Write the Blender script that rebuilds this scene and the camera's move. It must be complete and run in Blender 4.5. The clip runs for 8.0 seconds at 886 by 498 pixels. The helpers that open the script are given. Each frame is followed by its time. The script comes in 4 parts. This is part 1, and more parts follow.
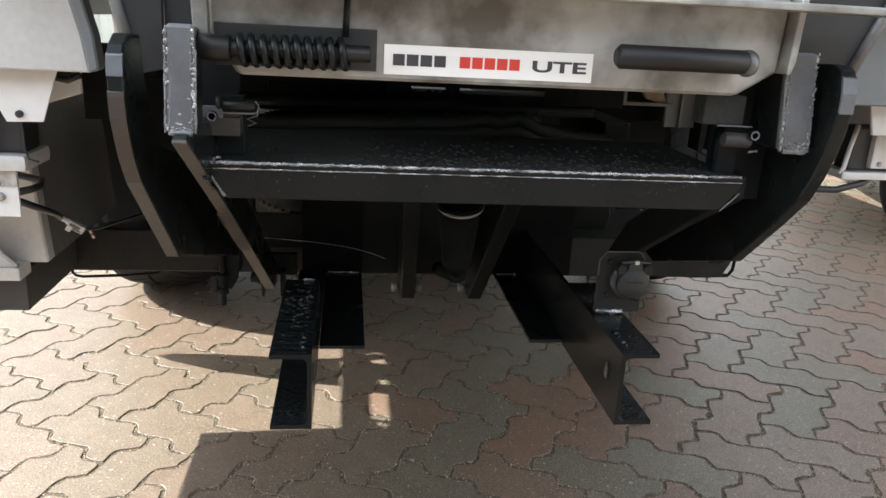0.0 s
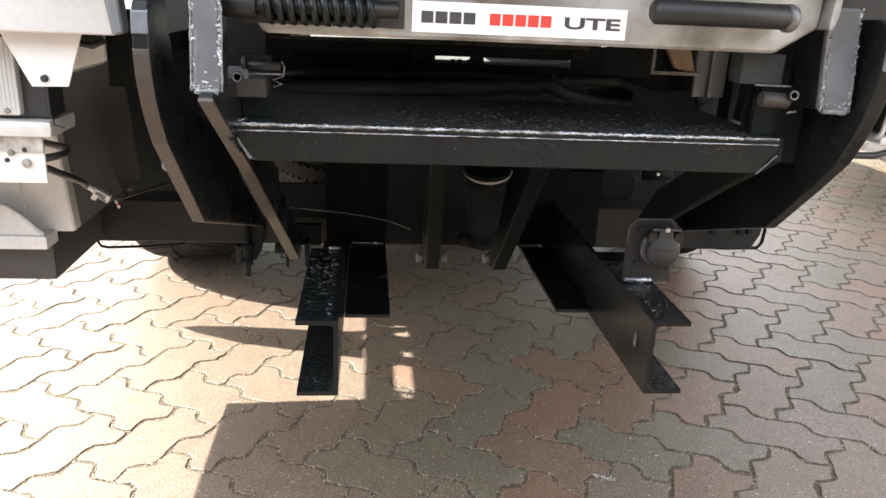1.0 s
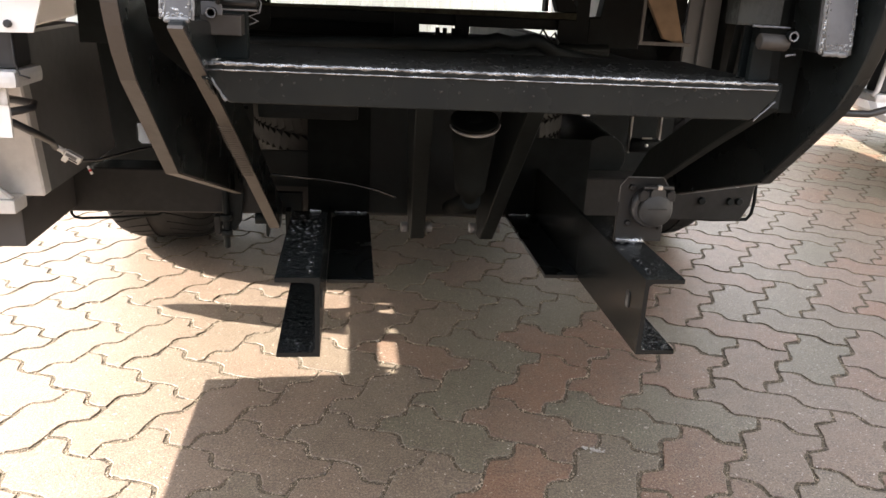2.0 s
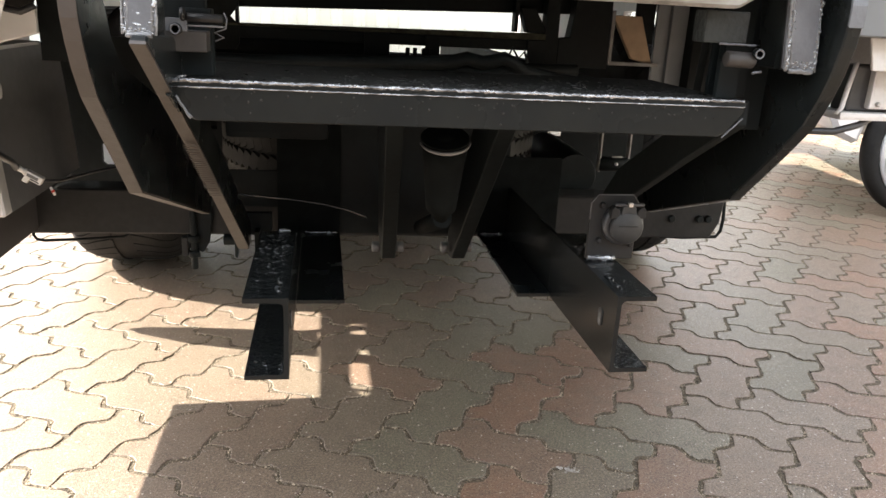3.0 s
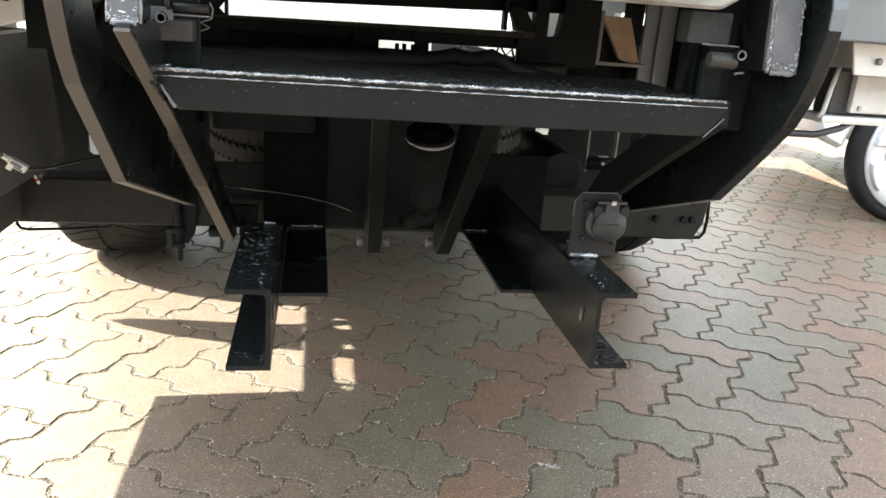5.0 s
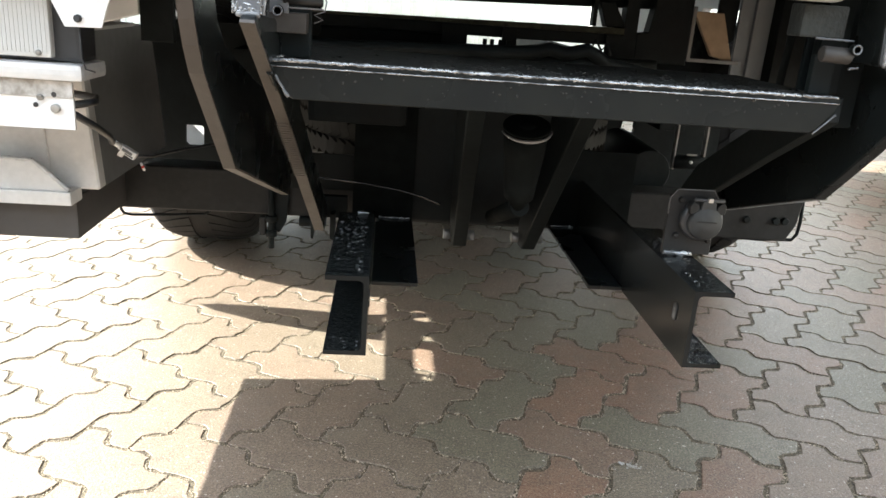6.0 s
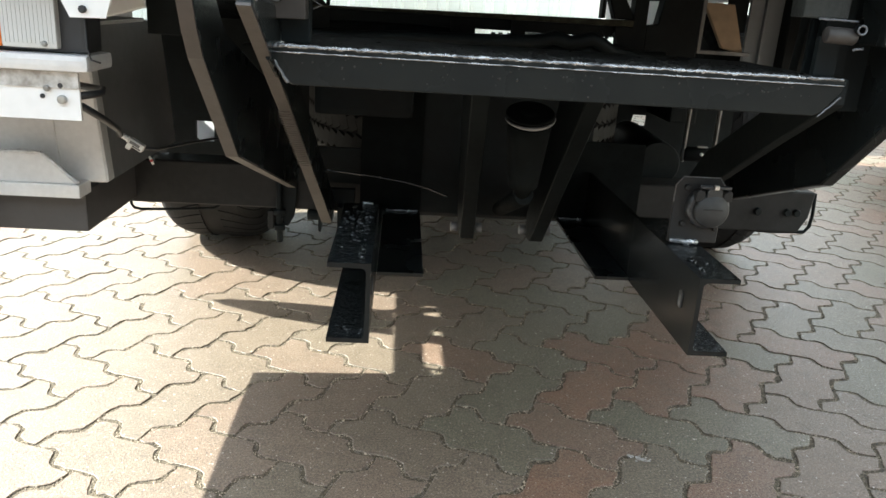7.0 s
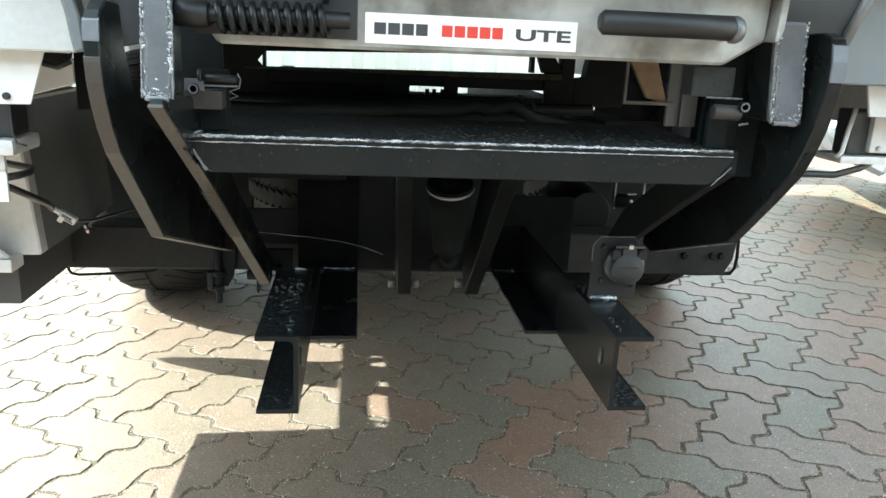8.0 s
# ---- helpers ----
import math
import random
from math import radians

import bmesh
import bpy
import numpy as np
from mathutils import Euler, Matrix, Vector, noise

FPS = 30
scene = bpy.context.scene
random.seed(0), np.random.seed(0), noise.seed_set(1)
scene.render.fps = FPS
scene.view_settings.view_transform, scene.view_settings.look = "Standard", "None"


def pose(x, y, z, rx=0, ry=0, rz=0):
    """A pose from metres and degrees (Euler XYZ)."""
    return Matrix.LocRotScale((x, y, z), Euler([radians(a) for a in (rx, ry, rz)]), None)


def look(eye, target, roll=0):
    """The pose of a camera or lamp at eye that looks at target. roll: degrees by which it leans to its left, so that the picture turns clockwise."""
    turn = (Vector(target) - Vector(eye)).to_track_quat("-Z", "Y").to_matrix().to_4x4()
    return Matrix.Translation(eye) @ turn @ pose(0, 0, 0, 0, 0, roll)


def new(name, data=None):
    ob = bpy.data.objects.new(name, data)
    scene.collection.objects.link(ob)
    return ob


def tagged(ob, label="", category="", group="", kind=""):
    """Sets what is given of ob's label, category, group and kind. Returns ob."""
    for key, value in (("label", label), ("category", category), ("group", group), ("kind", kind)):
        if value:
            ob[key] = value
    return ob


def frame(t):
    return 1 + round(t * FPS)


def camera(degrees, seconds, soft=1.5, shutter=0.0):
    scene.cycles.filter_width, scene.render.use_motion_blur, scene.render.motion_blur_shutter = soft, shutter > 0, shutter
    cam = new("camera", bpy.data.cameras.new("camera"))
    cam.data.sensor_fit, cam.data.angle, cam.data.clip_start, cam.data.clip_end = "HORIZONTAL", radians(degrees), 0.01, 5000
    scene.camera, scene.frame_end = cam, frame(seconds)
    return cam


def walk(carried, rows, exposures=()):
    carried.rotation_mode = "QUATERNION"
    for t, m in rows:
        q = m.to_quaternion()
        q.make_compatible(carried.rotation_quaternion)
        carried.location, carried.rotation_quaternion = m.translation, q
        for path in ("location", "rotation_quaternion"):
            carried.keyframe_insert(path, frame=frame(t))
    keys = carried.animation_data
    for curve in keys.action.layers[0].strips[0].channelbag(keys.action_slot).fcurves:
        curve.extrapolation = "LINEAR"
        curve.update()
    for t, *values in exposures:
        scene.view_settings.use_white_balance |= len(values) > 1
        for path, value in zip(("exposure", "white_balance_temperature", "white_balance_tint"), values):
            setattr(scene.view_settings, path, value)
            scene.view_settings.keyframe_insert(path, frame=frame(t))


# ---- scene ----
cam = camera(60.4, 8.0)
PATH = [
    (0, (-0.144, 0.124, 0.830), (0.098, 2.020, 0.242), 1.9),
    (0.5, (-0.154, 0.115, 0.827), (0.039, 2.023, 0.260), 2.4),
    (1, (-0.151, 0.132, 0.811), (0.038, 2.017, 0.169), 1.45),
    (2.3, (-0.15, 0.155, 0.753), (0.089, 2.029, 0.095), 1.8),
    (2.5, (-0.15, 0.158, 0.753), (0.096, 2.036, 0.11), 1.7),
    (3, (-0.147, 0.159, 0.753), (0.155, 2.042, 0.149), 1.9),
    (3.5, (-0.144, 0.154, 0.755), (0.185, 2.038, 0.169), 2.6),
    (4, (-0.14, 0.155, 0.753), (0.208, 2.034, 0.162), 2.9),
    (5.5, (-0.145, 0.149, 0.75), (0.146, 2.03, 0.137), 3.6),
    (6, (-0.173, 0.145, 0.745), (-0.019, 2.039, 0.123), 3.1),
    (6.5, (-0.165, 0.143, 0.731), (-0.048, 2.039, 0.104), 2.8),
    (7, (-0.157, 0.141, 0.73), (-0.045, 2.039, 0.109), 2.5),
    (7.5, (-0.124, 0.145, 0.75), (0.066, 2.038, 0.135), 2.8),
    (8, (-0.117, 0.12, 0.782), (0.098, 2.034, 0.245), 1.4),
]
EXPOSURES = [(0, 2.62, 6730, 7), (0.5, 3.12, 6780, 9), (1, 3.28, 6930, 11), (2.5, 3.19, 7230, 14), (3.5, 3.45, 7080, 6), (4.2, 3.53, 6930, 5), (5.5, 3.47, 6730, 4), (6, 3.31, 6680, 4), (6.5, 2.97, 6580, 2), (7.5, 3.11, 6430, 0), (8, 3.29, 6180, -5)]
walk(cam, [(t, look(eye, target, roll)) for t, eye, target, roll in PATH], exposures=EXPOSURES)

# ---- light ----
SUN_WAY = Vector((1.3, -0.35, -1.0)).normalized()
world = bpy.data.worlds.new("sky")
scene.world = world
world.use_nodes = True
wn = world.node_tree.nodes
sky = wn.new("ShaderNodeTexSky")
sky.sky_type, sky.sun_disc = "NISHITA", False
sky.sun_elevation = math.asin(-SUN_WAY.z)
sky.sun_rotation = math.atan2(-SUN_WAY.x, -SUN_WAY.y)
haze = wn.new("ShaderNodeHueSaturation")
haze.inputs["Saturation"].default_value = 0.42
world.node_tree.links.new(sky.outputs[0], haze.inputs["Color"])
world.node_tree.links.new(haze.outputs[0], wn["Background"].inputs[0])
wn["Background"].inputs[1].default_value = 0.165
sun_data = bpy.data.lights.new("sun", "SUN")
sun_data.energy, sun_data.angle, sun_data.color = 3.5, radians(0.5), (1.0, 0.985, 0.965)
sun = new("sun", sun_data)
sun.matrix_world = look((0, 0, 8), Vector((0, 0, 8)) + SUN_WAY)


# ---- materials ----
def material(name, col, rough=0.5, metal=0.0, var=0.25, scale=8.0, bump=0.1, bscale=60.0, col2=None, spec=0.5, rvar=0.15, coat=0.0):
    """Two scales of colour variation, varied gloss and a fine bump, in object space."""
    m = bpy.data.materials.new(name)
    m.use_nodes = True
    nt = m.node_tree
    n, l = nt.nodes, nt.links
    b = n["Principled BSDF"]
    tc = n.new("ShaderNodeTexCoord")
    big = n.new("ShaderNodeTexNoise")
    big.inputs["Scale"].default_value, big.inputs["Detail"].default_value = scale, 6
    fine = n.new("ShaderNodeTexNoise")
    fine.inputs["Scale"].default_value, fine.inputs["Detail"].default_value = bscale, 4
    l.new(tc.outputs["Object"], big.inputs["Vector"])
    l.new(tc.outputs["Object"], fine.inputs["Vector"])
    ramp = n.new("ShaderNodeValToRGB")
    dark = col2 or tuple(c * (1 - var) for c in col)
    ramp.color_ramp.elements[0].position, ramp.color_ramp.elements[0].color = 0.35, (*dark, 1)
    ramp.color_ramp.elements[1].position, ramp.color_ramp.elements[1].color = 0.65, (*col, 1)
    add = n.new("ShaderNodeMath")
    add.operation = "MULTIPLY_ADD"
    add.inputs[1].default_value = 0.35
    l.new(fine.outputs[0], add.inputs[0])
    sub = n.new("ShaderNodeMath")
    sub.operation = "SUBTRACT"
    sub.inputs[1].default_value = 0.175
    l.new(big.outputs[0], sub.inputs[0])
    l.new(sub.outputs[0], add.inputs[2])
    l.new(add.outputs[0], ramp.inputs[0])
    l.new(ramp.outputs[0], b.inputs["Base Color"])
    rr = n.new("ShaderNodeMapRange")
    rr.inputs["To Min"].default_value, rr.inputs["To Max"].default_value = max(0.02, rough - rvar), min(1, rough + rvar)
    l.new(big.outputs[0], rr.inputs[0])
    l.new(rr.outputs[0], b.inputs["Roughness"])
    b.inputs["Metallic"].default_value = metal
    b.inputs["Specular IOR Level"].default_value = spec
    b.inputs["Coat Weight"].default_value = coat
    if bump:
        bp = n.new("ShaderNodeBump")
        bp.inputs["Strength"].default_value, bp.inputs["Distance"].default_value = bump, 0.002
        l.new(fine.outputs[0], bp.inputs["Height"])
        l.new(bp.outputs[0], b.inputs["Normal"])
    return m


BLACK = material("black_gloss_paint", (0.0068, 0.0085, 0.009), 0.27, var=0.4, scale=9, bump=0.12, bscale=90, col2=(0.0098, 0.0115, 0.0112), spec=0.2, rvar=0.12)
ROUGHBLACK = material("black_paint_over_spatter", (0.010, 0.012, 0.0125), 0.2, var=0.4, scale=30, bump=1.0, bscale=140, spec=0.7)
CHASSIS = material("chassis_black", (0.0092, 0.0122, 0.0126), 0.58, var=0.5, scale=9, bump=0.25, bscale=70, spec=0.14)
# Brown of the cut edges takes in light thrown up from the paving.
CUT = material("flame_cut_edge", (0.04, 0.032, 0.027), 0.5, var=0.3, scale=16, bump=0.3, bscale=80)
# Pale metal colour carries the highlights of black-painted welds.
WELD = material("pale_gloss_weld", (0.42, 0.435, 0.45), 0.24, metal=0.75, var=0.75, scale=70, bump=1.0, bscale=220)
LEGBLACK = material("smooth_black_paint", (0.0085, 0.010, 0.0104), 0.2, var=0.3, scale=14, bump=0.05, bscale=60, spec=0.14, rvar=0.06)
SHACKLE = material("pale_dusty_steel", (0.32, 0.31, 0.29), 0.6, var=0.4, scale=40, bump=0.2)
STEEL = material("mill_scale_steel", (0.44, 0.445, 0.43), 0.45, metal=0.45, var=0.45, scale=8, bump=0.15, bscale=45, col2=(0.14, 0.13, 0.115))
ALU = material("dull_aluminium", (0.68, 0.675, 0.665), 0.5, metal=0.2, var=0.18, scale=7, bump=0.08, bscale=120)
WHITE = material("white_bracket", (0.84, 0.835, 0.82), 0.5, var=0.1, scale=10, bump=0.05)
GREYPAINT = material("grey_sheen_paint", (0.11, 0.115, 0.125), 0.36, var=0.25, scale=20, bump=0.3, bscale=140)
RUBBER = material("tyre_rubber", (0.016, 0.0155, 0.015), 0.8, var=0.4, scale=14, bump=0.3, bscale=90, spec=0.25)
PLASTIC = material("black_plastic", (0.03, 0.031, 0.033), 0.42, var=0.2, scale=20, bump=0.1)
SLOTLIGHT = material("painted_daylight", (0.14, 0.135, 0.125), 0.8, var=0.6, scale=120, bump=0)
SOCKET = material("grey_black_plastic", (0.014, 0.014, 0.014), 0.55, var=0.2, scale=40, bump=0.1, spec=0.3)
LIDGREY = material("worn_grey_plastic", (0.030, 0.031, 0.031), 0.5, var=0.35, scale=60, bump=0.15, spec=0.35)
GLOSSDROP = material("glossy_spatter", (0.02, 0.022, 0.022), 0.12, var=0.4, scale=60, bump=0.2, spec=0.8)
DECKBLACK = material("dull_black_paint", (0.022, 0.0245, 0.023), 0.6, var=0.5, scale=22, bump=0.6, bscale=170, col2=(0.011, 0.012, 0.0115), spec=0.25)
SPARE = material("dusty_spare_rubber", (0.036, 0.035, 0.032), 0.8, var=0.4, scale=14, bump=0.3, bscale=90, spec=0.2)
SLEEVE = material("black_rubber_sleeve", (0.012, 0.012, 0.012), 0.45, var=0.3, scale=20, bump=0.1, spec=0.35)
SHEET = material("dark_grey_sheet", (0.02, 0.0205, 0.021), 0.5, metal=0.0, var=0.4, scale=7, bump=0.1)
BOLT = material("zinc_bolt", (0.5, 0.5, 0.48), 0.35, metal=0.9, var=0.4, scale=60, bump=0.1)
STICKER = material("white_vinyl", (0.82, 0.82, 0.81), 0.35, var=0.06, scale=20, bump=0.02)
INK = material("dark_print", (0.05, 0.05, 0.055), 0.4, var=0.2, bump=0)
REDINK = material("red_print", (0.62, 0.05, 0.035), 0.4, var=0.15, bump=0)
LENS = material("clear_ribbed_lens", (0.62, 0.62, 0.6), 0.15, var=0.12, scale=12, bump=0.1, coat=0.5)
AMBER = material("amber_lens", (0.75, 0.2, 0.03), 0.15, var=0.15, bump=0.05, coat=0.5)
CARWHITE = material("silver_white_car_paint", (0.6, 0.61, 0.62), 0.25, var=0.05, scale=3, bump=0, coat=0.6)
HUB = material("silver_hubcap", (0.58, 0.59, 0.61), 0.32, metal=0.35, var=0.1, scale=6, bump=0)
WALLPAINT = material("pale_corrugated_sheet", (0.58, 0.6, 0.53), 0.5, var=0.12, scale=2, bump=0.05)
TIMBER = material("plywood_board", (0.42, 0.3, 0.19), 0.6, var=0.3, scale=14, bump=0.2)
ROUGHGREY = material("grey_paint_over_spatter", (0.17, 0.175, 0.18), 0.25, var=0.4, scale=40, bump=1.0, bscale=170)
DULLSTEEL = material("dull_grey_steel", (0.2, 0.2, 0.2), 0.45, metal=0.4, var=0.4, scale=9, bump=0.1)
# Darker copy of the aluminium, with the box's inner shade in its colour.
SHADEDALU = material("shaded_aluminium", (0.18, 0.185, 0.19), 0.5, var=0.25, scale=5, bump=0.1)
PANELGREY = material("grey_blue_panel", (0.2, 0.22, 0.235), 0.5, var=0.12, scale=5, bump=0.05)
WELDALU = material("aluminium_weld", (0.6, 0.6, 0.6), 0.35, metal=0.5, var=0.3, scale=60, bump=0.8, bscale=140)
CLEARPLASTIC = material("milky_plastic", (0.72, 0.71, 0.67), 0.35, var=0.25, scale=60, bump=0.1)
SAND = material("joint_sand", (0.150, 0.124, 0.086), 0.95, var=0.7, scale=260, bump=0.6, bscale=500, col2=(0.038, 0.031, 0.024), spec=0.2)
DUSTBROWN = material("dusty_brown_steel", (0.035, 0.031, 0.028), 0.6, var=0.4, scale=30, bump=0.3)
UNDERSEAL = material("dirty_underseal", (0.045, 0.042, 0.038), 0.85, var=0.4, scale=5, bump=0.3, spec=0.2)
STEPGREY = material("grey_faded_plastic", (0.06, 0.058, 0.058), 0.55, var=0.2, scale=12, bump=0.1)
SPATTER = material("paint_over_spatter", (0.014, 0.013, 0.012), 0.3, var=0.4, scale=60, bump=0.2, spec=0.4)
WINDOWGLASS = material("dark_window_glass", (0.02, 0.022, 0.022), 0.06, var=0.1, bump=0, spec=0.6, rvar=0.02)
RAMBLACK = material("matt_black_ram", (0.0066, 0.008, 0.0078), 0.75, var=0.4, scale=30, bump=0.2, spec=0.05)
SPOTWHITE = material("chalky_paint", (0.42, 0.41, 0.38), 0.8, var=0.6, scale=120, bump=0.5, col2=(0.2, 0.18, 0.16))
DIRTYALU = material("dirty_aluminium", (0.6, 0.59, 0.57), 0.5, metal=0.2, var=0.5, scale=70, bump=0.2, col2=(0.3, 0.28, 0.25))
GREENGREY = material("green_grey_steel", (0.058, 0.060, 0.042), 0.75, var=0.5, scale=60, bump=0.4, spec=0.2)
CREAM = material("cream_render", (0.42, 0.41, 0.38), 0.85, var=0.12, scale=3, bump=0.3)
# Dusty black, paler again to put the haze over the crossbar into it.
DUSTYHAZE = material("dusty_hazed_steel", (0.019, 0.019, 0.0185), 0.6, var=0.5, scale=9, bump=0.3, bscale=70, spec=0.25)
DARKWALL = material("dark_grey_render", (0.115, 0.122, 0.13), 0.85, var=0.2, scale=3, bump=0.3)


def paver_material():
    m = bpy.data.materials.new("concrete_pavers")
    m.use_nodes = True
    n, l = m.node_tree.nodes, m.node_tree.links
    b = n["Principled BSDF"]
    oi, geo, tc = n.new("ShaderNodeObjectInfo"), n.new("ShaderNodeNewGeometry"), n.new("ShaderNodeTexCoord")
    tone = n.new("ShaderNodeSeparateColor")
    l.new(oi.outputs["Color"], tone.inputs[0])
    f = n.new("ShaderNodeMath")
    f.operation = "MULTIPLY_ADD"
    l.new(geo.outputs["Random Per Island"], f.inputs[0])
    l.new(tone.outputs["Green"], f.inputs[1])
    l.new(tone.outputs["Red"], f.inputs[2])
    ramp = n.new("ShaderNodeValToRGB")
    e = ramp.color_ramp.elements
    e[0].position, e[0].color = 0.0, (0.158, 0.082, 0.051, 1)
    e[1].position, e[1].color = 1.0, (0.110, 0.098, 0.068, 1)
    for p, c in ((0.2, (0.136, 0.076, 0.050)), (0.42, (0.138, 0.095, 0.069)), (0.6, (0.132, 0.098, 0.072)), (0.76, (0.120, 0.095, 0.068)), (0.88, (0.101, 0.090, 0.062))):
        x = e.new(p)
        x.color = (*c, 1)
    l.new(f.outputs[0], ramp.inputs[0])
    def tex(scale, detail, rough=0.6):
        t = n.new("ShaderNodeTexNoise")
        t.inputs["Scale"].default_value, t.inputs["Detail"].default_value, t.inputs["Roughness"].default_value = scale, detail, rough
        l.new(geo.outputs["Position"], t.inputs["Vector"])
        return t
    big, mid, fine, speck = tex(2.3, 5), tex(22, 6, 0.75), tex(270, 3, 0.8), tex(120, 3, 0.7)
    def mixc(fac, a, col, k, lo=0.42, hi=0.72):
        x = n.new("ShaderNodeMix")
        x.data_type, x.blend_type = "RGBA", "MIX"
        r = n.new("ShaderNodeMapRange")
        r.inputs["From Min"].default_value, r.inputs["From Max"].default_value = lo, hi
        r.inputs["To Max"].default_value = k
        l.new(fac, r.inputs[0])
        l.new(r.outputs[0], x.inputs[0])
        l.new(a, x.inputs[6])
        x.inputs[7].default_value = (*col, 1)
        return x.outputs[2]
    c = mixc(big.outputs[0], ramp.outputs[0], (0.205, 0.165, 0.128), 0.26)
    c = mixc(mid.outputs[0], c, (0.070, 0.052, 0.037), 0.6, 0.46, 0.70)
    c = mixc(fine.outputs[0], c, (0.36, 0.30, 0.22), 0.42, 0.52, 0.63)
    grit = n.new("ShaderNodeMath")
    grit.operation = "SUBTRACT"
    grit.inputs[0].default_value = 1.0
    l.new(fine.outputs[0], grit.inputs[1])
    c = mixc(grit.outputs[0], c, (0.030, 0.023, 0.017), 0.55, 0.53, 0.63)
    c = mixc(speck.outputs[0], c, (0.50, 0.46, 0.40), 0.85, 0.64, 0.68)
    l.new(c, b.inputs["Base Color"])
    b.inputs["Roughness"].default_value = 0.42
    b.inputs["Specular IOR Level"].default_value = 0.36
    bp = n.new("ShaderNodeBump")
    bp.inputs["Strength"].default_value, bp.inputs["Distance"].default_value = 0.8, 0.0016
    l.new(fine.outputs[0], bp.inputs["Height"])
    l.new(bp.outputs[0], b.inputs["Normal"])
    return m


PAVER = paver_material()


# ---- mesh helpers ----
def soften(bm, bev, seg=2):
    if bev:
        es = [e for e in bm.edges if len(e.link_faces) == 2 and e.calc_face_angle(0) > 0.5]
        bmesh.ops.bevel(bm, geom=es, offset=bev, segments=seg, profile=0.7, affect="EDGES", clamp_overlap=True)
    return bm


def box(a, b, bev=0.002):
    bm = bmesh.new()
    bmesh.ops.create_cube(bm, size=1)
    a, b = Vector(a), Vector(b)
    for v in bm.verts:
        v.co = Vector((a[i] + (b[i] - a[i]) * (v.co[i] + 0.5) for i in range(3)))
    return soften(bm, bev)


def prism(poly, axis, lo, hi, bev=0.0015, holes=()):
    """A flat plate: an outline in the two other axes, from lo to hi along axis."""
    bm = bmesh.new()
    put = {"x": lambda p, q, d: (d, p, q), "y": lambda p, q, d: (p, d, q), "z": lambda p, q, d: (p, q, d)}[axis]
    vs = [bm.verts.new(put(p, q, lo)) for p, q in poly]
    es = [bm.edges.new((vs[i], vs[(i + 1) % len(vs)])) for i in range(len(vs))]
    for hole in holes:
        hv = [bm.verts.new(put(p, q, lo)) for p, q in hole]
        es += [bm.edges.new((hv[i], hv[(i + 1) % len(hv)])) for i in range(len(hv))]
    if holes:
        fs = [g for g in bmesh.ops.triangle_fill(bm, edges=es, use_beauty=True)["geom"] if isinstance(g, bmesh.types.BMFace)]
    else:
        fs = [bm.faces.new(vs)]
    r = bmesh.ops.extrude_face_region(bm, geom=fs)
    d = Vector(put(0, 0, hi - lo))
    bmesh.ops.translate(bm, vec=d, verts=[g for g in r["geom"] if isinstance(g, bmesh.types.BMVert)])
    bmesh.ops.recalc_face_normals(bm, faces=bm.faces)
    return soften(bm, bev, 1) if not holes else bm


def tube(pts, r, seg=10, closed=True):
    """A round bar through points; r may be one radius or one for each point."""
    bm = bmesh.new()
    pts = [Vector(p) for p in pts]
    rs = r if isinstance(r, (list, tuple)) else [r] * len(pts)
    rings, side = [], None
    for i, p in enumerate(pts):
        way = (pts[min(i + 1, len(pts) - 1)] - pts[max(i - 1, 0)]).normalized()
        if side is None:
            side = way.orthogonal().normalized()
        side = (side - way * side.dot(way)).normalized()
        up = way.cross(side)
        rings.append([bm.verts.new(p + (side * math.cos(a) + up * math.sin(a)) * rs[i]) for a in (2 * math.pi * k / seg for k in range(seg))])
    for a, b in zip(rings, rings[1:]):
        for k in range(seg):
            f = bm.faces.new((a[k], a[(k + 1) % seg], b[(k + 1) % seg], b[k]))
            f.smooth = True
    if closed:
        bm.faces.new(rings[0][::-1])
        bm.faces.new(rings[-1])
    bmesh.ops.recalc_face_normals(bm, faces=bm.faces)
    return bm


def rod(a, b, r, seg=24, chamfer=0.0015):
    a, b = Vector(a), Vector(b)
    u = (b - a).normalized()
    c = min(chamfer, r * 0.4, (b - a).length * 0.3)
    return tube([a, a + u * c, b - u * c, b], [r - c, r, r, r - c], seg)


def lathe(profile, centre, axis="y", seg=48):
    """Turns (distance along the axis, radius) pairs about an axis through centre."""
    bm = bmesh.new()
    c = Vector(centre)
    put = {"x": lambda d, u, v: (d, u, v), "y": lambda d, u, v: (u, d, v), "z": lambda d, u, v: (u, v, d)}[axis]
    rings = [[bm.verts.new(c + Vector(put(d, r * math.cos(a), r * math.sin(a)))) for a in (2 * math.pi * k / seg for k in range(seg))] for d, r in profile]
    for a, b in zip(rings, rings[1:]):
        for k in range(seg):
            f = bm.faces.new((a[k], a[(k + 1) % seg], b[(k + 1) % seg], b[k]))
            f.smooth = True
    for ring in (rings[0], rings[-1]):
        if (ring[0].co - ring[seg // 2].co).length > 1e-4:
            bm.faces.new(ring)
    bmesh.ops.recalc_face_normals(bm, faces=bm.faces)
    return bm


def join(*bms):
    out = bms[0]
    for b in bms[1:]:
        me = bpy.data.meshes.new("tmp")
        b.to_mesh(me)
        out.from_mesh(me)
        b.free()
        bpy.data.meshes.remove(me)
    return out


def bead(a, b, r, step=0.004, seed=1):
    """A weld bead: an uneven rippled bar."""
    rnd = random.Random(seed)
    a, b = Vector(a), Vector(b)
    k = max(3, int((b - a).length / step))
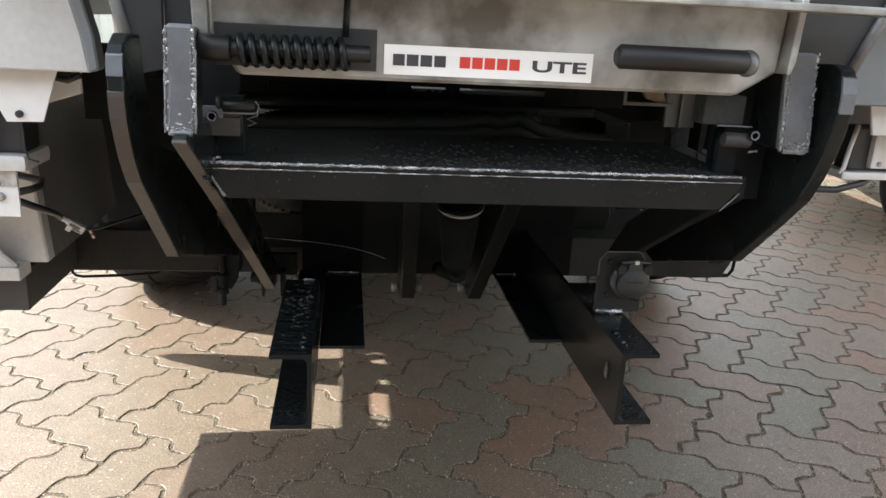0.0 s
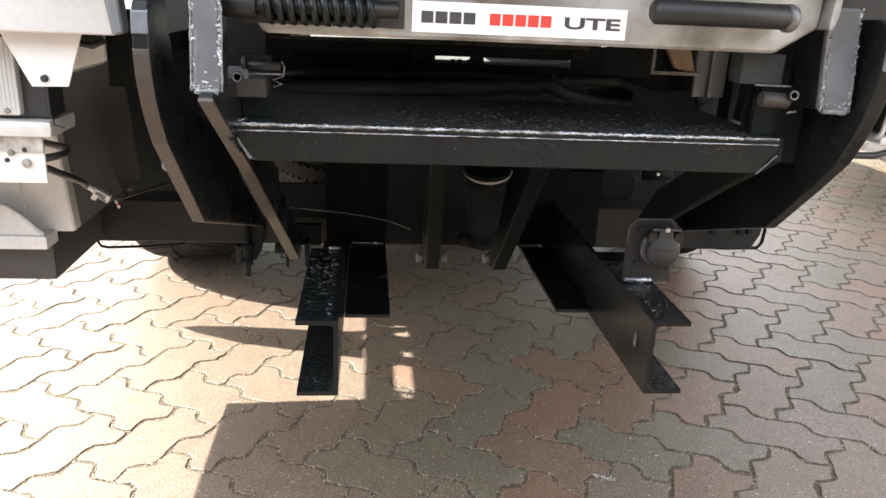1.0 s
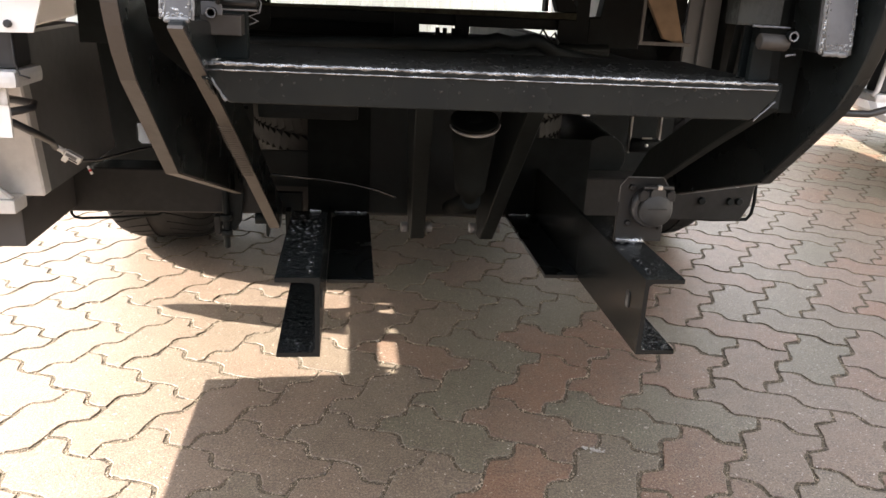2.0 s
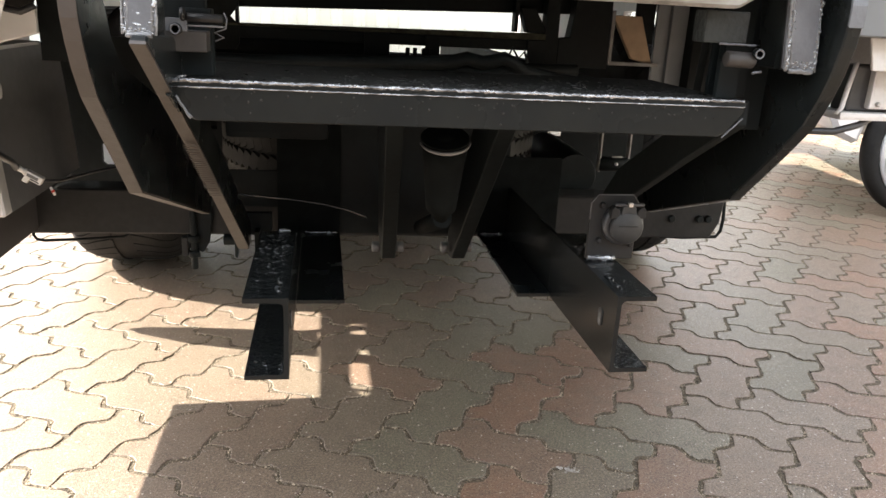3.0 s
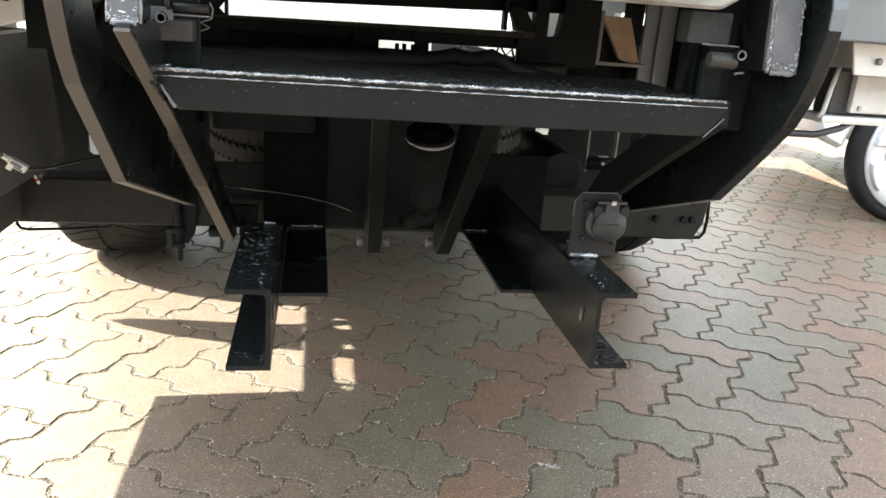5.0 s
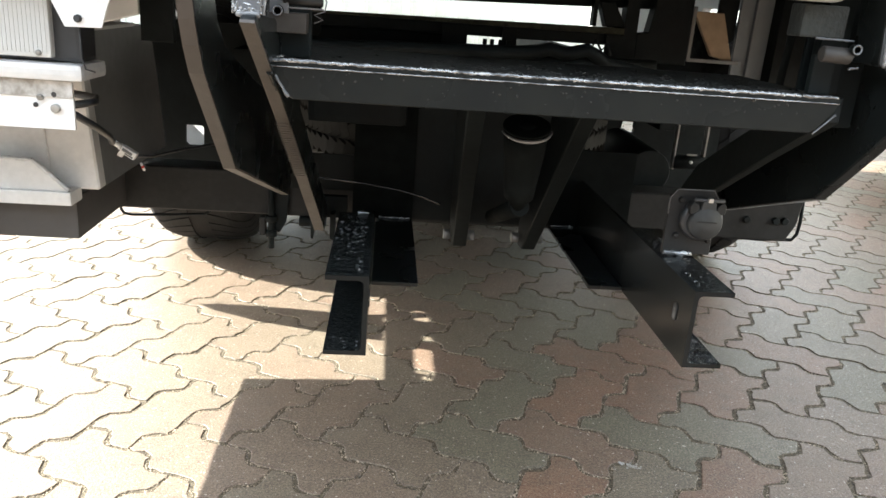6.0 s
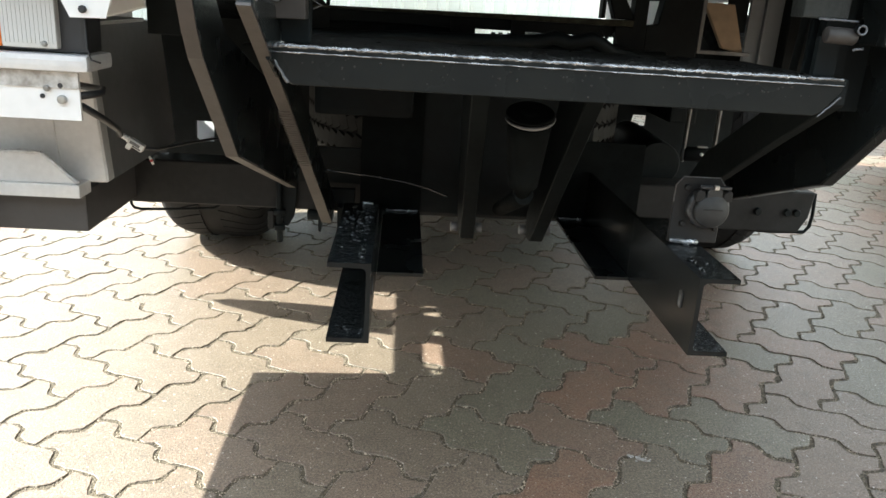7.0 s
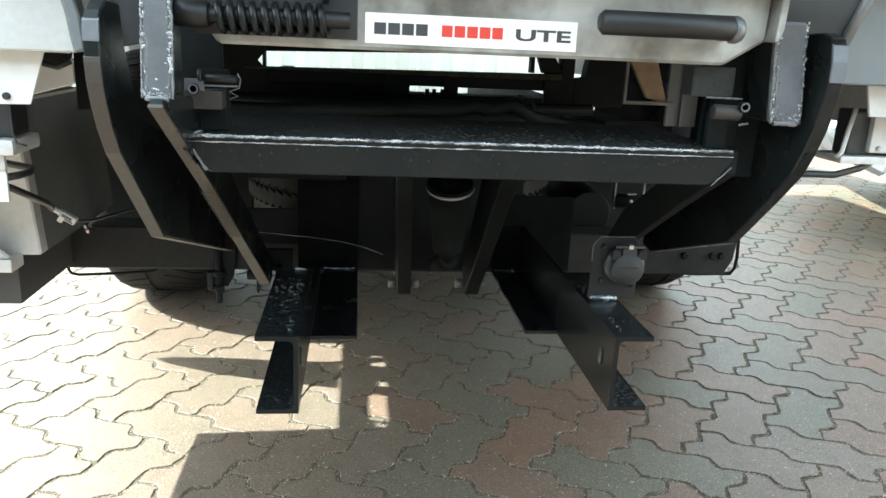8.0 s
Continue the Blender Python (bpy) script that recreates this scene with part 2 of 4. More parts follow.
    pts = [a.lerp(b, i / k) + Vector((rnd.uniform(-1, 1), rnd.uniform(-1, 1), rnd.uniform(-1, 1))) * r * 0.22 for i in range(k + 1)]
    return tube(pts, [r * rnd.uniform(0.75, 1.2) for _ in pts], 8)


def beads(parent, mat, *runs):
    """Weld runs (from, to, radius), each a part of its own."""
    for i, (a, b, r) in enumerate(runs):
        part("weld_bead", bead(a, b, r, 0.0035, 7 * i + int(1000 * abs(a[0]))), mat, parent)


def part(name, bm, mat, parent, label=""):
    me = bpy.data.meshes.new(name)
    bm.to_mesh(me)
    bm.free()
    me.materials.append(mat)
    ob = new(name, me)
    ob.parent = parent
    return tagged(ob, label)


def thing(name, label, category, m=None, group=""):
    ob = new(name)
    if m is not None:
        ob.matrix_world = m
    return tagged(ob, label, category, group)


LEAN = pose(0, 0, 0.68) @ pose(0, 0, 0, 0, 1.2, 0) @ pose(0, 0, -0.68)  # the vehicle leans a little on its springs


def flat_z(x):
    """The height over the paving, in the vehicle's own frame."""
    return 0.021 * x


# ---- the setting ----
ground_bm = bmesh.new()
bmesh.ops.create_grid(ground_bm, x_segments=2, y_segments=2, size=150)
ground = part("ground", ground_bm, SAND, None)
ground.location.z = -0.0021
tagged(ground, "sandy ground between and beyond the pavers", "ground", kind="structure")


def corrugated_wall():
    bm = bmesh.new()
    x, cols = -9.0, []
    prof = ((0.0, 0.0), (0.10, 0.0), (0.13, 0.03), (0.18, 0.03))
    while x < 12:
        for dx, dy in prof:
            cols.append((x + dx, 7.6 - dy))
        x += 0.21
    vs = [[bm.verts.new((a, b, z)) for a, b in cols] for z in (-0.02, 1.7)]
    bk = [[bm.verts.new((a, b + 0.02, z)) for a, b in cols] for z in (-0.02, 1.7)]
    for k in range(len(cols) - 1):
        bm.faces.new((vs[0][k], vs[0][k + 1], vs[1][k + 1], vs[1][k]))
        bm.faces.new((bk[0][k + 1], bk[0][k], bk[1][k], bk[1][k + 1]))
        bm.faces.new((vs[1][k], vs[1][k + 1], bk[1][k + 1], bk[1][k]))
    return bm


tagged(part("wall_north", corrugated_wall(), WALLPAINT, None), "pale painted corrugated steel sheet wall", "wall", kind="structure")



def rendered_wall(x, y0, y1, h):
    """A plain rendered wall with a coping, added out of view to steer light."""
    return join(box((x, y0, -0.02), (x + 0.19, y1, h), 0.01), box((x - 0.03, y0, h + 0.001), (x + 0.22, y1, h + 0.06), 0.01))


# Unseen pale wall, added to throw sunlight back over the paving.
tagged(part("wall_east", rendered_wall(6.2, -4.4, 7.55, 2.7), CREAM, None), "cream wall added out of view to bounce sunlight", "wall", kind="structure")



# Unseen wall, added to hold back bright sky low on the sun's side.
tagged(part("wall_west", rendered_wall(-5.4, -4.4, 7.55, 1.8), DARKWALL, None), "dark grey wall added out of view to cut low sky light", "wall", kind="structure")


# Unseen wall with a top board, added to dim sky light from behind.
def shade_wall(y, x0, x1, h):
    bm = box((x0, y - 0.2, -0.02), (x1, y, h), 0.01)
    return join(bm, box((x0, y - 0.21, h + 0.001), (x1, y + 0.12, h + 0.16), 0.01))


tagged(part("wall_south", shade_wall(-4.5, -9, 12, 2.7), DARKWALL, None), "dark grey wall with a top board, added out of view to cut sky light", "wall", kind="structure")

# ---- tail lift ----
lift = thing("tail_lift", "black painted steel tail lift frame with grey folded platform", "tail lift", LEAN)

# crossbeam: front lip, deck plate with spatter, rear rail
beam = part("crossbeam", prism([(-0.2845, 0.677), (-0.283, 0.664), (-0.271, 0.645), (-0.264, 0.641), (0.254, 0.640), (0.262, 0.644), (0.279, 0.664), (0.2825, 0.677)], "y", 0.892, 0.902, 0.001), BLACK, lift)
part("deck_plate", box((-0.279, 0.902, 0.6705), (0.279, 1.13, 0.677), 0.001), DECKBLACK, beam, "black deck plate rough with weld spatter")
# Two pale runs whose colour holds the shine along the front edge.
part("weld_bead", bead((-0.284, 0.8935, 0.6768), (0.279, 0.8935, 0.6768), 0.0021, 0.0022, seed=3), WELD, beam, "painted weld bead, its highlight put into the pale colour")
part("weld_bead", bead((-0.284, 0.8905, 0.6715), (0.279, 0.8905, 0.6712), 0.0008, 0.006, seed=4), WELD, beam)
beads(beam, GREYPAINT, ((-0.2835, 0.891, 0.667), (-0.268, 0.891, 0.643), 0.0016), ((0.2785, 0.891, 0.660), (0.258, 0.891, 0.6395), 0.0009))
beads(beam, WELD, ((-0.288, 0.893, 0.678), (-0.275, 0.91, 0.679), 0.002))
wear = bmesh.new()
wr = random.Random(17)
for i in range(70):
    x, z = wr.uniform(-0.26, 0.27), 0.672 - abs(wr.gauss(0, 0.012))
    if z < 0.643:
        continue
    bmesh.ops.create_icosphere(wear, subdivisions=1, radius=wr.uniform(0.0004, 0.0012), matrix=pose(x, 0.892, z) @ Matrix.Diagonal((wr.uniform(0.8, 1.8), 0.5, wr.uniform(0.8, 1.6), 1)))
tagged(part("beam_spatter", wear, SPATTER, beam), kind="stuff")
part("back_rail", box((-0.279, 1.10, 0.640), (0.279, 1.135, 0.6695)), BLACK, lift)
rnd = random.Random(11)
spatter = bmesh.new()
for i in range(800):
    x, y = rnd.uniform(-0.26, 0.27), 0.903 + abs(rnd.gauss(0, 0.07))
    if y > 1.12 or (x < -0.12 and rnd.random() < 0.7):
        continue
    r = rnd.uniform(0.0006, 0.0019)
    bmesh.ops.create_icosphere(spatter, subdivisions=1, radius=r, matrix=pose(x, y, 0.677) @ Matrix.Diagonal((rnd.uniform(0.8, 2.2), rnd.uniform(0.8, 2), 0.7, 1)))
tagged(part("spatter", spatter, SPATTER, beam), kind="stuff")

# diagonal strut plates
STRUT = [(0.7865, 0.7146), (1.013, 0.591), (1.445, 0.342), (1.485, 0.340), (1.50, 0.370), (1.2, 0.545), (0.90, 0.7145), (0.83, 0.7192), (0.793, 0.7192)]


def splayed(bm, s):
    """The strut plates lean outwards towards their tops; the longer one thickens towards its foot."""
    for v in bm.verts:
        if s < 0 and v.co.x < -0.279:
            v.co.x -= 0.0055 * min(1, max(0, (0.70 - v.co.z) / 0.34))
        v.co.x += s * (v.co.z - 0.362) * 0.025
    return bm


for s in (-1, 1):
    x = s * 0.279
    side = STRUT if s < 0 else [(0.905, 0.650), (1.013, 0.591), (1.25, 0.455), (1.275, 0.468), (1.2, 0.545), (0.96, 0.676), (0.907, 0.6765)]
    sp = part("strut_plate", splayed(prism(side, "x", x - 0.0065, x + 0.0065), s), BLACK if s < 0 else CHASSIS, lift)
    if s < 0:
        ce = prism([(0.7850, 0.7134), (1.0125, 0.5895), (1.4445, 0.3405), (1.4455, 0.343), (1.0135, 0.592), (0.7870, 0.7158)], "x", x - 0.006, x + 0.006, 0)
        part("cut_edge", splayed(ce, s), CUT, sp, "bare flame-cut edge with ground light in its brown")
        ripple = bmesh.new()
        for i in range(26):
            f = 0.30 + 0.011 * i
            yy, zz = 0.7985 + f * 0.611, 0.7048 - f * 0.3443
            bmesh.ops.create_cube(ripple, size=1, matrix=pose(x, yy - 0.0003, zz - 0.0003, -30.7) @ Matrix.Diagonal((0.0118, 0.0024, 0.0006, 1)))
        tagged(part("cut_ripple", splayed(ripple, s), CUT, sp), kind="stuff")
        # black bead painted as the dark gap beside the beam's end
        part("weld_bead", splayed(bead((x + 0.004, 0.868, 0.668), (x + 0.0055, 0.905, 0.648), 0.0022, seed=51), s), BLACK, sp)

# forked bracket that holds the foot of the long strut
fork = part("strut_fork", box((-0.300, 1.49, 0.352), (-0.236, 1.505, 0.392), 0.002), CHASSIS, lift)
for xa, xb in ((-0.2985, -0.292), (-0.2645, -0.2555)):
    part("fork_tab", prism([(xa, 0.366), (xa + 0.0005, 0.320), (xb - 0.002, 0.317), (xb, 0.332), (xb, 0.366)], "y", 1.462, 1.489, 0.001), CHASSIS, fork)

# banana-shaped lift arms
ARM_FRONT = {
    -1: [(0.812, 0.782), (0.8095, 0.765), (0.809, 0.748), (0.8115, 0.730), (0.818, 0.712), (0.829, 0.690), (0.8475, 0.665), (0.985, 0.549), (1.455, 0.400)],
    1: [(0.846, 0.790), (0.8425, 0.775), (0.842, 0.755), (0.845, 0.735), (0.853, 0.708), (0.865, 0.682), (0.882, 0.655), (0.922, 0.617), (1.0, 0.5475), (1.235, 0.470)],
}
ARM_BACK = {
    -1: [(1.50, 0.43), (1.46, 0.55), (1.12, 0.63), (0.935, 0.685), (0.905, 0.711), (0.878, 0.762), (0.872, 0.797), (0.835, 0.799), (0.818, 0.79)],
    1: [(1.27, 0.475), (1.26, 0.505), (1.0, 0.675), (0.95, 0.75), (0.915, 0.80), (0.865, 0.802), (0.85, 0.797)],
}


def edge_strip(line, up=0.0016):
    """A thin strip that lies proud along the front edge of a plate."""
    return [(y - 0.0012, z - 0.0006) for y, z in line] + [(y + up, z + up) for y, z in line[::-1]]


for s in (-1, 1):
    x, half = (-0.343, 0.007) if s < 0 else (0.349, 0.008)
    line = ARM_FRONT[s]
    ap = part("arm_plate", prism(line + ARM_BACK[s], "x", x - half, x + half), BLACK, lift)
    # Sky reflection painted grey on the upper edge, ground light brown below.
    part("arm_edge", prism(edge_strip([q for q in line if q[1] > 0.752]), "x", x - half + 0.0003, x + half - 0.0003, 0), GREYPAINT, ap, "edge with sky reflection put into its grey")
    if s < 0:
        part("cut_edge", prism(edge_strip([(0.8091, 0.7515)] + [q for q in line if q[1] < 0.75]), "x", x - half + 0.0003, x + half - 0.0003, 0), CUT, ap, "bare flame-cut edge with ground light in its brown")

# hinge blocks with weld runs
for b0, b1, t0, t1, zb, zt, y0 in ((-0.302, -0.277, -0.2985, -0.275, 0.7195, 0.810, 0.80), (0.3025, 0.3340, 0.2940, 0.3265, 0.7105, 0.811, 0.868)):
    blk = part("hinge_block", prism([(b0, zb), (b1, zb), (t1, zt), (t0, zt)], "y", y0, y0 + 0.012, 0.003), GREYPAINT, lift, "grey painted steel block with rough weld runs")
    # Black body puts the shade of the block's sides into their colour.
    part("block_body", prism([(b0 + 0.002, zb), (b1 - 0.004, zb), (t1 - 0.004, zt - 0.003), (t0 + 0.002, zt - 0.003)], "y", y0 + 0.0125, y0 + 0.06, 0.002), BLACK, blk)
    beads(blk, ROUGHGREY, ((b0, y0 + 0.002, zb), (t0, y0 + 0.002, zt - 0.004), 0.0018 if b0 > 0 else 0.0012), ((b1, y0 + 0.002, zb), (t1, y0 + 0.002, zt - 0.02), 0.0014), ((b0 + 0.003, y0 + 0.001, zb), (b1 - 0.003, y0 + 0.001, zb), 0.0028), ((b0 + 0.004, y0, zb + 0.004), (t0 + 0.004, y0 + 0.0005, zt - 0.03), 0.0012 if b0 > 0 else 0.0006))
    fleck = bmesh.new()
    frnd = random.Random(71 if b0 < 0 else 72)
    for k in range(80 if b0 < 0 else 150):
        f, side = frnd.random(), frnd.random() < (0.45 if b0 < 0 else 0.68)
        xx = (b0 + (t0 - b0) * f + abs(frnd.gauss(0, 0.0022))) if side else (b1 + (t1 - b1) * f - abs(frnd.gauss(0, 0.0016)))
        bmesh.ops.create_icosphere(fleck, subdivisions=1, radius=frnd.uniform(0.0005, 0.0014), matrix=pose(xx, y0 + 0.0004, zb + (zt - zb) * f) @ Matrix.Diagonal((frnd.uniform(0.8, 1.6), 0.7, frnd.uniform(0.8, 2.0), 1)))
    for k in range(40):
        bmesh.ops.create_icosphere(fleck, subdivisions=1, radius=frnd.uniform(0.0006, 0.0016), matrix=pose(frnd.uniform(b0 + 0.002, b1 - 0.002), y0 + 0.0004, zb + abs(frnd.gauss(0, 0.006))) @ Matrix.Diagonal((1.4, 0.7, 1, 1)))
    tagged(part("weld_spatter", fleck, WELD, blk), kind="stuff")
# Dark plates added to close the bright gaps beside the hinge blocks.
for a, b in ((-0.300, -0.258), (0.272, 0.302)):
    part("hinge_cheek", box((a, 0.935, 0.6775), (b, 0.95, 0.80)), CHASSIS, lift)

# folded platform with spring and handle bar
PLAT = [(-0.272, 0.80), (-0.248, 0.766), (0.240, 0.766), (0.2805, 0.791), (0.2835, 0.86), (0.2955, 1.45), (-0.295, 1.45)]
plat = part("platform", prism(PLAT, "y", 0.862, 0.885, 0.003), STEEL, lift, "bare grey steel platform with mill scale stains")
part("platform_edge", prism([(0.2808, 0.790), (0.2838, 0.86), (0.2958, 1.45), (0.303, 1.45), (0.291, 0.86), (0.2885, 0.802), (0.2845, 0.790)], "y", 0.845, 0.887, 0.001), STEEL, plat)
part("platform_edge", prism([(-0.284, 0.783), (-0.2715, 0.783), (-0.2715, 0.80), (-0.2945, 1.45), (-0.307, 1.45)], "y", 0.848, 0.8615, 0.001), STEEL, plat)
# Thin dark sheet painted in for shadow and soot behind the coil.
part("spring_backing", box((-0.268, 0.8575, 0.7745), (-0.121, 0.8615, 0.812), 0.001), SHEET, plat, "dark patch added for shadow and soot behind the spring")
part("side_filler", box((-0.3265, 0.93, 0.79), (-0.2725, 0.936, 1.05), 0.001), SHEET, plat)
part("platform_flange", box((-0.30, 0.80, 0.849), (0.46, 0.8615, 0.856)), STEEL, plat)
for sheet, e0, e1 in (([(-0.376, 0.824), (-0.354, 0.757), (-0.327, 0.763), (-0.324, 1.0), (-0.435, 1.0)], (-0.370, 0.8273), (-0.3535, 0.7616)), ([(0.324, 1.0), (0.324, 0.83), (0.345, 0.757), (0.3865, 0.757), (0.4235, 0.851), (0.49, 1.0)], (0.4235, 0.851), (0.3895, 0.766))):
    ss = part("side_sheet", prism(sheet, "y", 0.922, 0.928, 0.001), SHEET, plat, "dark grey sheet stiffener with a pale folded edge")
    part("sheet_flange", tube([(e0[0] + (e0[0] - e1[0]) * 2, 0.92, e0[1] + (e0[1] - e1[1]) * 2), (e0[0], 0.92, e0[1]), (e1[0], 0.922, e1[1])], 0.006, 8), DULLSTEEL, ss)
stk = part("sticker", box((-0.114, 0.8600, 0.7725), (0.088, 0.8625, 0.8000), 0), STICKER, plat, "white rectangular vinyl sticker with dark and red print")
for x0, x1, n, mat in ((-0.1064, -0.0544, 4, INK), (-0.0430, 0.0171, 5, REDINK)):
    w = (x1 - x0) / n
    for i in range(n):
        part("print_bar", box((x0 + w * i + 0.0008, 0.8594, 0.7810), (x0 + w * (i + 1) - 0.0012, 0.8599, 0.7915), 0), mat, stk)
fc = bpy.data.curves.new("word", "FONT")
fc.body, fc.size, fc.extrude, fc.offset = "UTE", 0.0145, 0.0002, 0.0004
fo = bpy.data.objects.new("word", fc)
scene.collection.objects.link(fo)
bpy.context.view_layer.update()
fm = bpy.data.meshes.new_from_object(fo.evaluated_get(bpy.context.evaluated_depsgraph_get()))
bpy.data.objects.remove(fo)
fx = [v.co.x for v in fm.vertices]
fm.transform(pose(0.0285, 0.8596, 0.7810, 90) @ Matrix.Diagonal((0.0535 / (max(fx) - min(fx)), 1, 1, 1)) @ pose(-min(fx), 0, 0))
fm.materials.append(INK)
word = new("printed_word", fm)
word.parent = stk

part("spring_shaft", join(rod((-0.277, 0.836, 0.791), (-0.127, 0.836, 0.791), 0.0075), rod((-0.279, 0.836, 0.791), (-0.250, 0.836, 0.791), 0.0115)), SLEEVE, plat)
coil = [(-0.245 + 0.098 * i / 240, 0.836 + 0.0122 * math.cos(i / 240 * 20 * math.pi), 0.790 + 0.0122 * math.sin(i / 240 * 20 * math.pi)) for i in range(241)]
part("coil_spring", tube(coil, 0.0034, 8), BLACK, plat, "black coil spring")
part("spring_wire", tube([(-0.150, 0.85, 0.805), (-0.149, 0.855, 0.83), (-0.148, 0.858, 0.88)], 0.003), BLACK, plat)
bar = part("handle_bar", rod((0.0985, 0.826, 0.8005), (0.228, 0.826, 0.8005), 0.0112, 32, 0.004), SLEEVE, plat, "black rubber sleeved bar")
part("bar_collar", join(lathe([(0.2265, 0.0105), (0.228, 0.0125), (0.233, 0.0128), (0.2375, 0.0105), (0.2385, 0.006)], (0, 0.832, 0.7995), "x"), box((0.2275, 0.836, 0.789), (0.2365, 0.862, 0.810), 0.003)), DULLSTEEL, bar)

# hinge clamps on top of the beam:
# one has a square dusty block, the other a round sleeve under a spattered block
cl = part("hinge_clamp", box((-0.2905, 0.905, 0.7015), (-0.2535, 0.93, 0.720), 0.0015), DUSTBROWN, lift, "dusty brown-grey clamp block")
part("clamp_stem", box((-0.282, 0.932, 0.6775), (-0.252, 0.95, 0.74)), CHASSIS, cl)
part("pin_plate", box((-0.289, 0.903, 0.7195), (-0.270, 0.908, 0.731), 0.001), GREYPAINT, cl)
part("bolt", rod((-0.2795, 0.897, 0.7215), (-0.2795, 0.903, 0.7215), 0.0055, 12), CHASSIS, cl)
part("bolt_socket", lathe([(0, 0.0032), (-0.0008, 0.0038), (-0.0008, 0.0046), (0, 0.005)], (-0.2795, 0.897, 0.7215)), GREYPAINT, cl)
part("hinge_pin", join(rod((-0.274, 0.907, 0.7315), (-0.238, 0.907, 0.7310), 0.0046), rod((-0.2755, 0.9035, 0.7345), (-0.2715, 0.9035, 0.7345), 0.0062, 16)), SLEEVE, cl)
part("pin_tray", box((-0.271, 0.9015, 0.7242), (-0.238, 0.913, 0.7256), 0.0004), DULLSTEEL, cl)
part("pin_clip", tube([(-0.2375, 0.903, 0.7375), (-0.2345, 0.902, 0.732), (-0.236, 0.902, 0.7235), (-0.246, 0.903, 0.7195), (-0.238, 0.904, 0.7155), (-0.246, 0.905, 0.712)], 0.0008, 6), GREYPAINT, cl, "grey wire clip")
cl = part("hinge_clamp", box((0.222, 0.888, 0.7335), (0.267, 0.915, 0.764), 0.002), DECKBLACK, lift, "black clamp block rough with spatter")
part("clamp_stem", box((0.256, 0.912, 0.6775), (0.279, 0.92, 0.7165)), CHASSIS, cl)
part("back_plate", box((0.266, 0.952, 0.64), (0.335, 0.958, 0.80)), CHASSIS, lift)
part("clamp_sleeve", rod((0.2465, 0.886, 0.7190), (0.2765, 0.886, 0.7180), 0.0078), DUSTBROWN, cl, "dusty grey sleeve")
part("bolt", rod((0.2765, 0.876, 0.7250), (0.2765, 0.884, 0.7250), 0.0055, 12), CHASSIS, cl)
part("bolt_socket", lathe([(0, 0.0032), (-0.0008, 0.0038), (-0.0008, 0.0046), (0, 0.005)], (0.2765, 0.876, 0.7250)), GREYPAINT, cl)
beads(cl, GREYPAINT, ((0.238, 0.887, 0.7330), (0.2775, 0.887, 0.7326), 0.0011), ((0.276, 0.884, 0.706), (0.286, 0.884, 0.708), 0.0012))

# middle struts with pivot bolts
for x0, x1 in ((-0.0455, -0.072), (0.080, 0.083)):
    bm = prism([(1.12, 0.640), (1.16, 0.60), (1.45, 0.322), (1.49, 0.318), (1.50, 0.36), (1.28, 0.645)], "x", -0.0125, 0.0125)
    for v in bm.verts:
        v.co.x += x0 + (x1 - x0) * (v.co.z - 0.32) / 0.32 + 0.015
    ms = part("middle_strut", bm, CHASSIS, lift)
    for dx in (-0.010, 0.034):
        part("bolt", rod((x0 + dx - 0.004, 1.47, 0.338), (x0 + dx + 0.009, 1.47, 0.338), 0.0105, 6), DULLSTEEL, ms)

# lift ram between the struts
RAM_TOP, RAM_WAY = Vector((-0.003, 1.058, 0.601)), Vector((0.05, 0.36, -0.93)).normalized()


def along(*steps):
    """A turned part along the ram: pairs of distance from its top and radius."""
    return tube([RAM_TOP + RAM_WAY * d for d, _ in steps], [r for _, r in steps], 40)


ram = part("lift_ram", join(along((0.007, 0.0265), (0.03, 0.0255), (0.08, 0.021), (0.098, 0.0195), (0.101, 0.012), (0.115, 0.0115)), rod((0.004, 1.09, 0.495), (0.026, 1.46, 0.378), 0.013, 16)), RAMBLACK, lift)
part("ram_plate", along((-0.0036, 0.0297), (-0.0046, 0.0294), (-0.0052, 0.028)), RAMBLACK, ram)
RAM_SIDE = RAM_WAY.cross(Vector((0, 1, 0.4))).normalized()
RAM_LOW = RAM_SIDE.cross(RAM_WAY).normalized()
RAM_LOW *= -1 if RAM_LOW.y > 0 else 1
part("ram_ring", tube([RAM_TOP + (RAM_SIDE * math.cos(a) + RAM_LOW * math.sin(a)) * 0.0305 for a in (math.radians(8 + 164 * k / 24) for k in range(25))], [0.0008 + 0.0016 * math.sin(math.pi * k / 24) for k in range(25)], 8), DULLSTEEL, ram, "grey half ring round the ram's cup")
part("ram_cap", along((0.0, 0.0115), (-0.004, 0.0115), (-0.006, 0.010), (-0.0065, 0.004)), RAMBLACK, ram)

# channel legs
def channel(wx, ox, z0, z1, th=0.0055, r=0.006):
    """A C-shaped section with rounded inner corners, in x and z; the web at wx, the flanges out to ox."""
    s = 1 if ox > wx else -1
    a = wx + s * th
    pts = [(wx, z0), (ox, z0), (ox, z0 + th)]
    pts += [(a + s * r - s * r * math.sin(k * math.pi / 6), z0 + th + r - r * math.cos(k * math.pi / 6)) for k in range(4)]
    pts += [(a + s * r - s * r * math.cos(k * math.pi / 6), z1 - th - r + r * math.sin(k * math.pi / 6)) for k in range(4)]
    return pts + [(ox, z1 - th), (ox, z1), (wx, z1)]


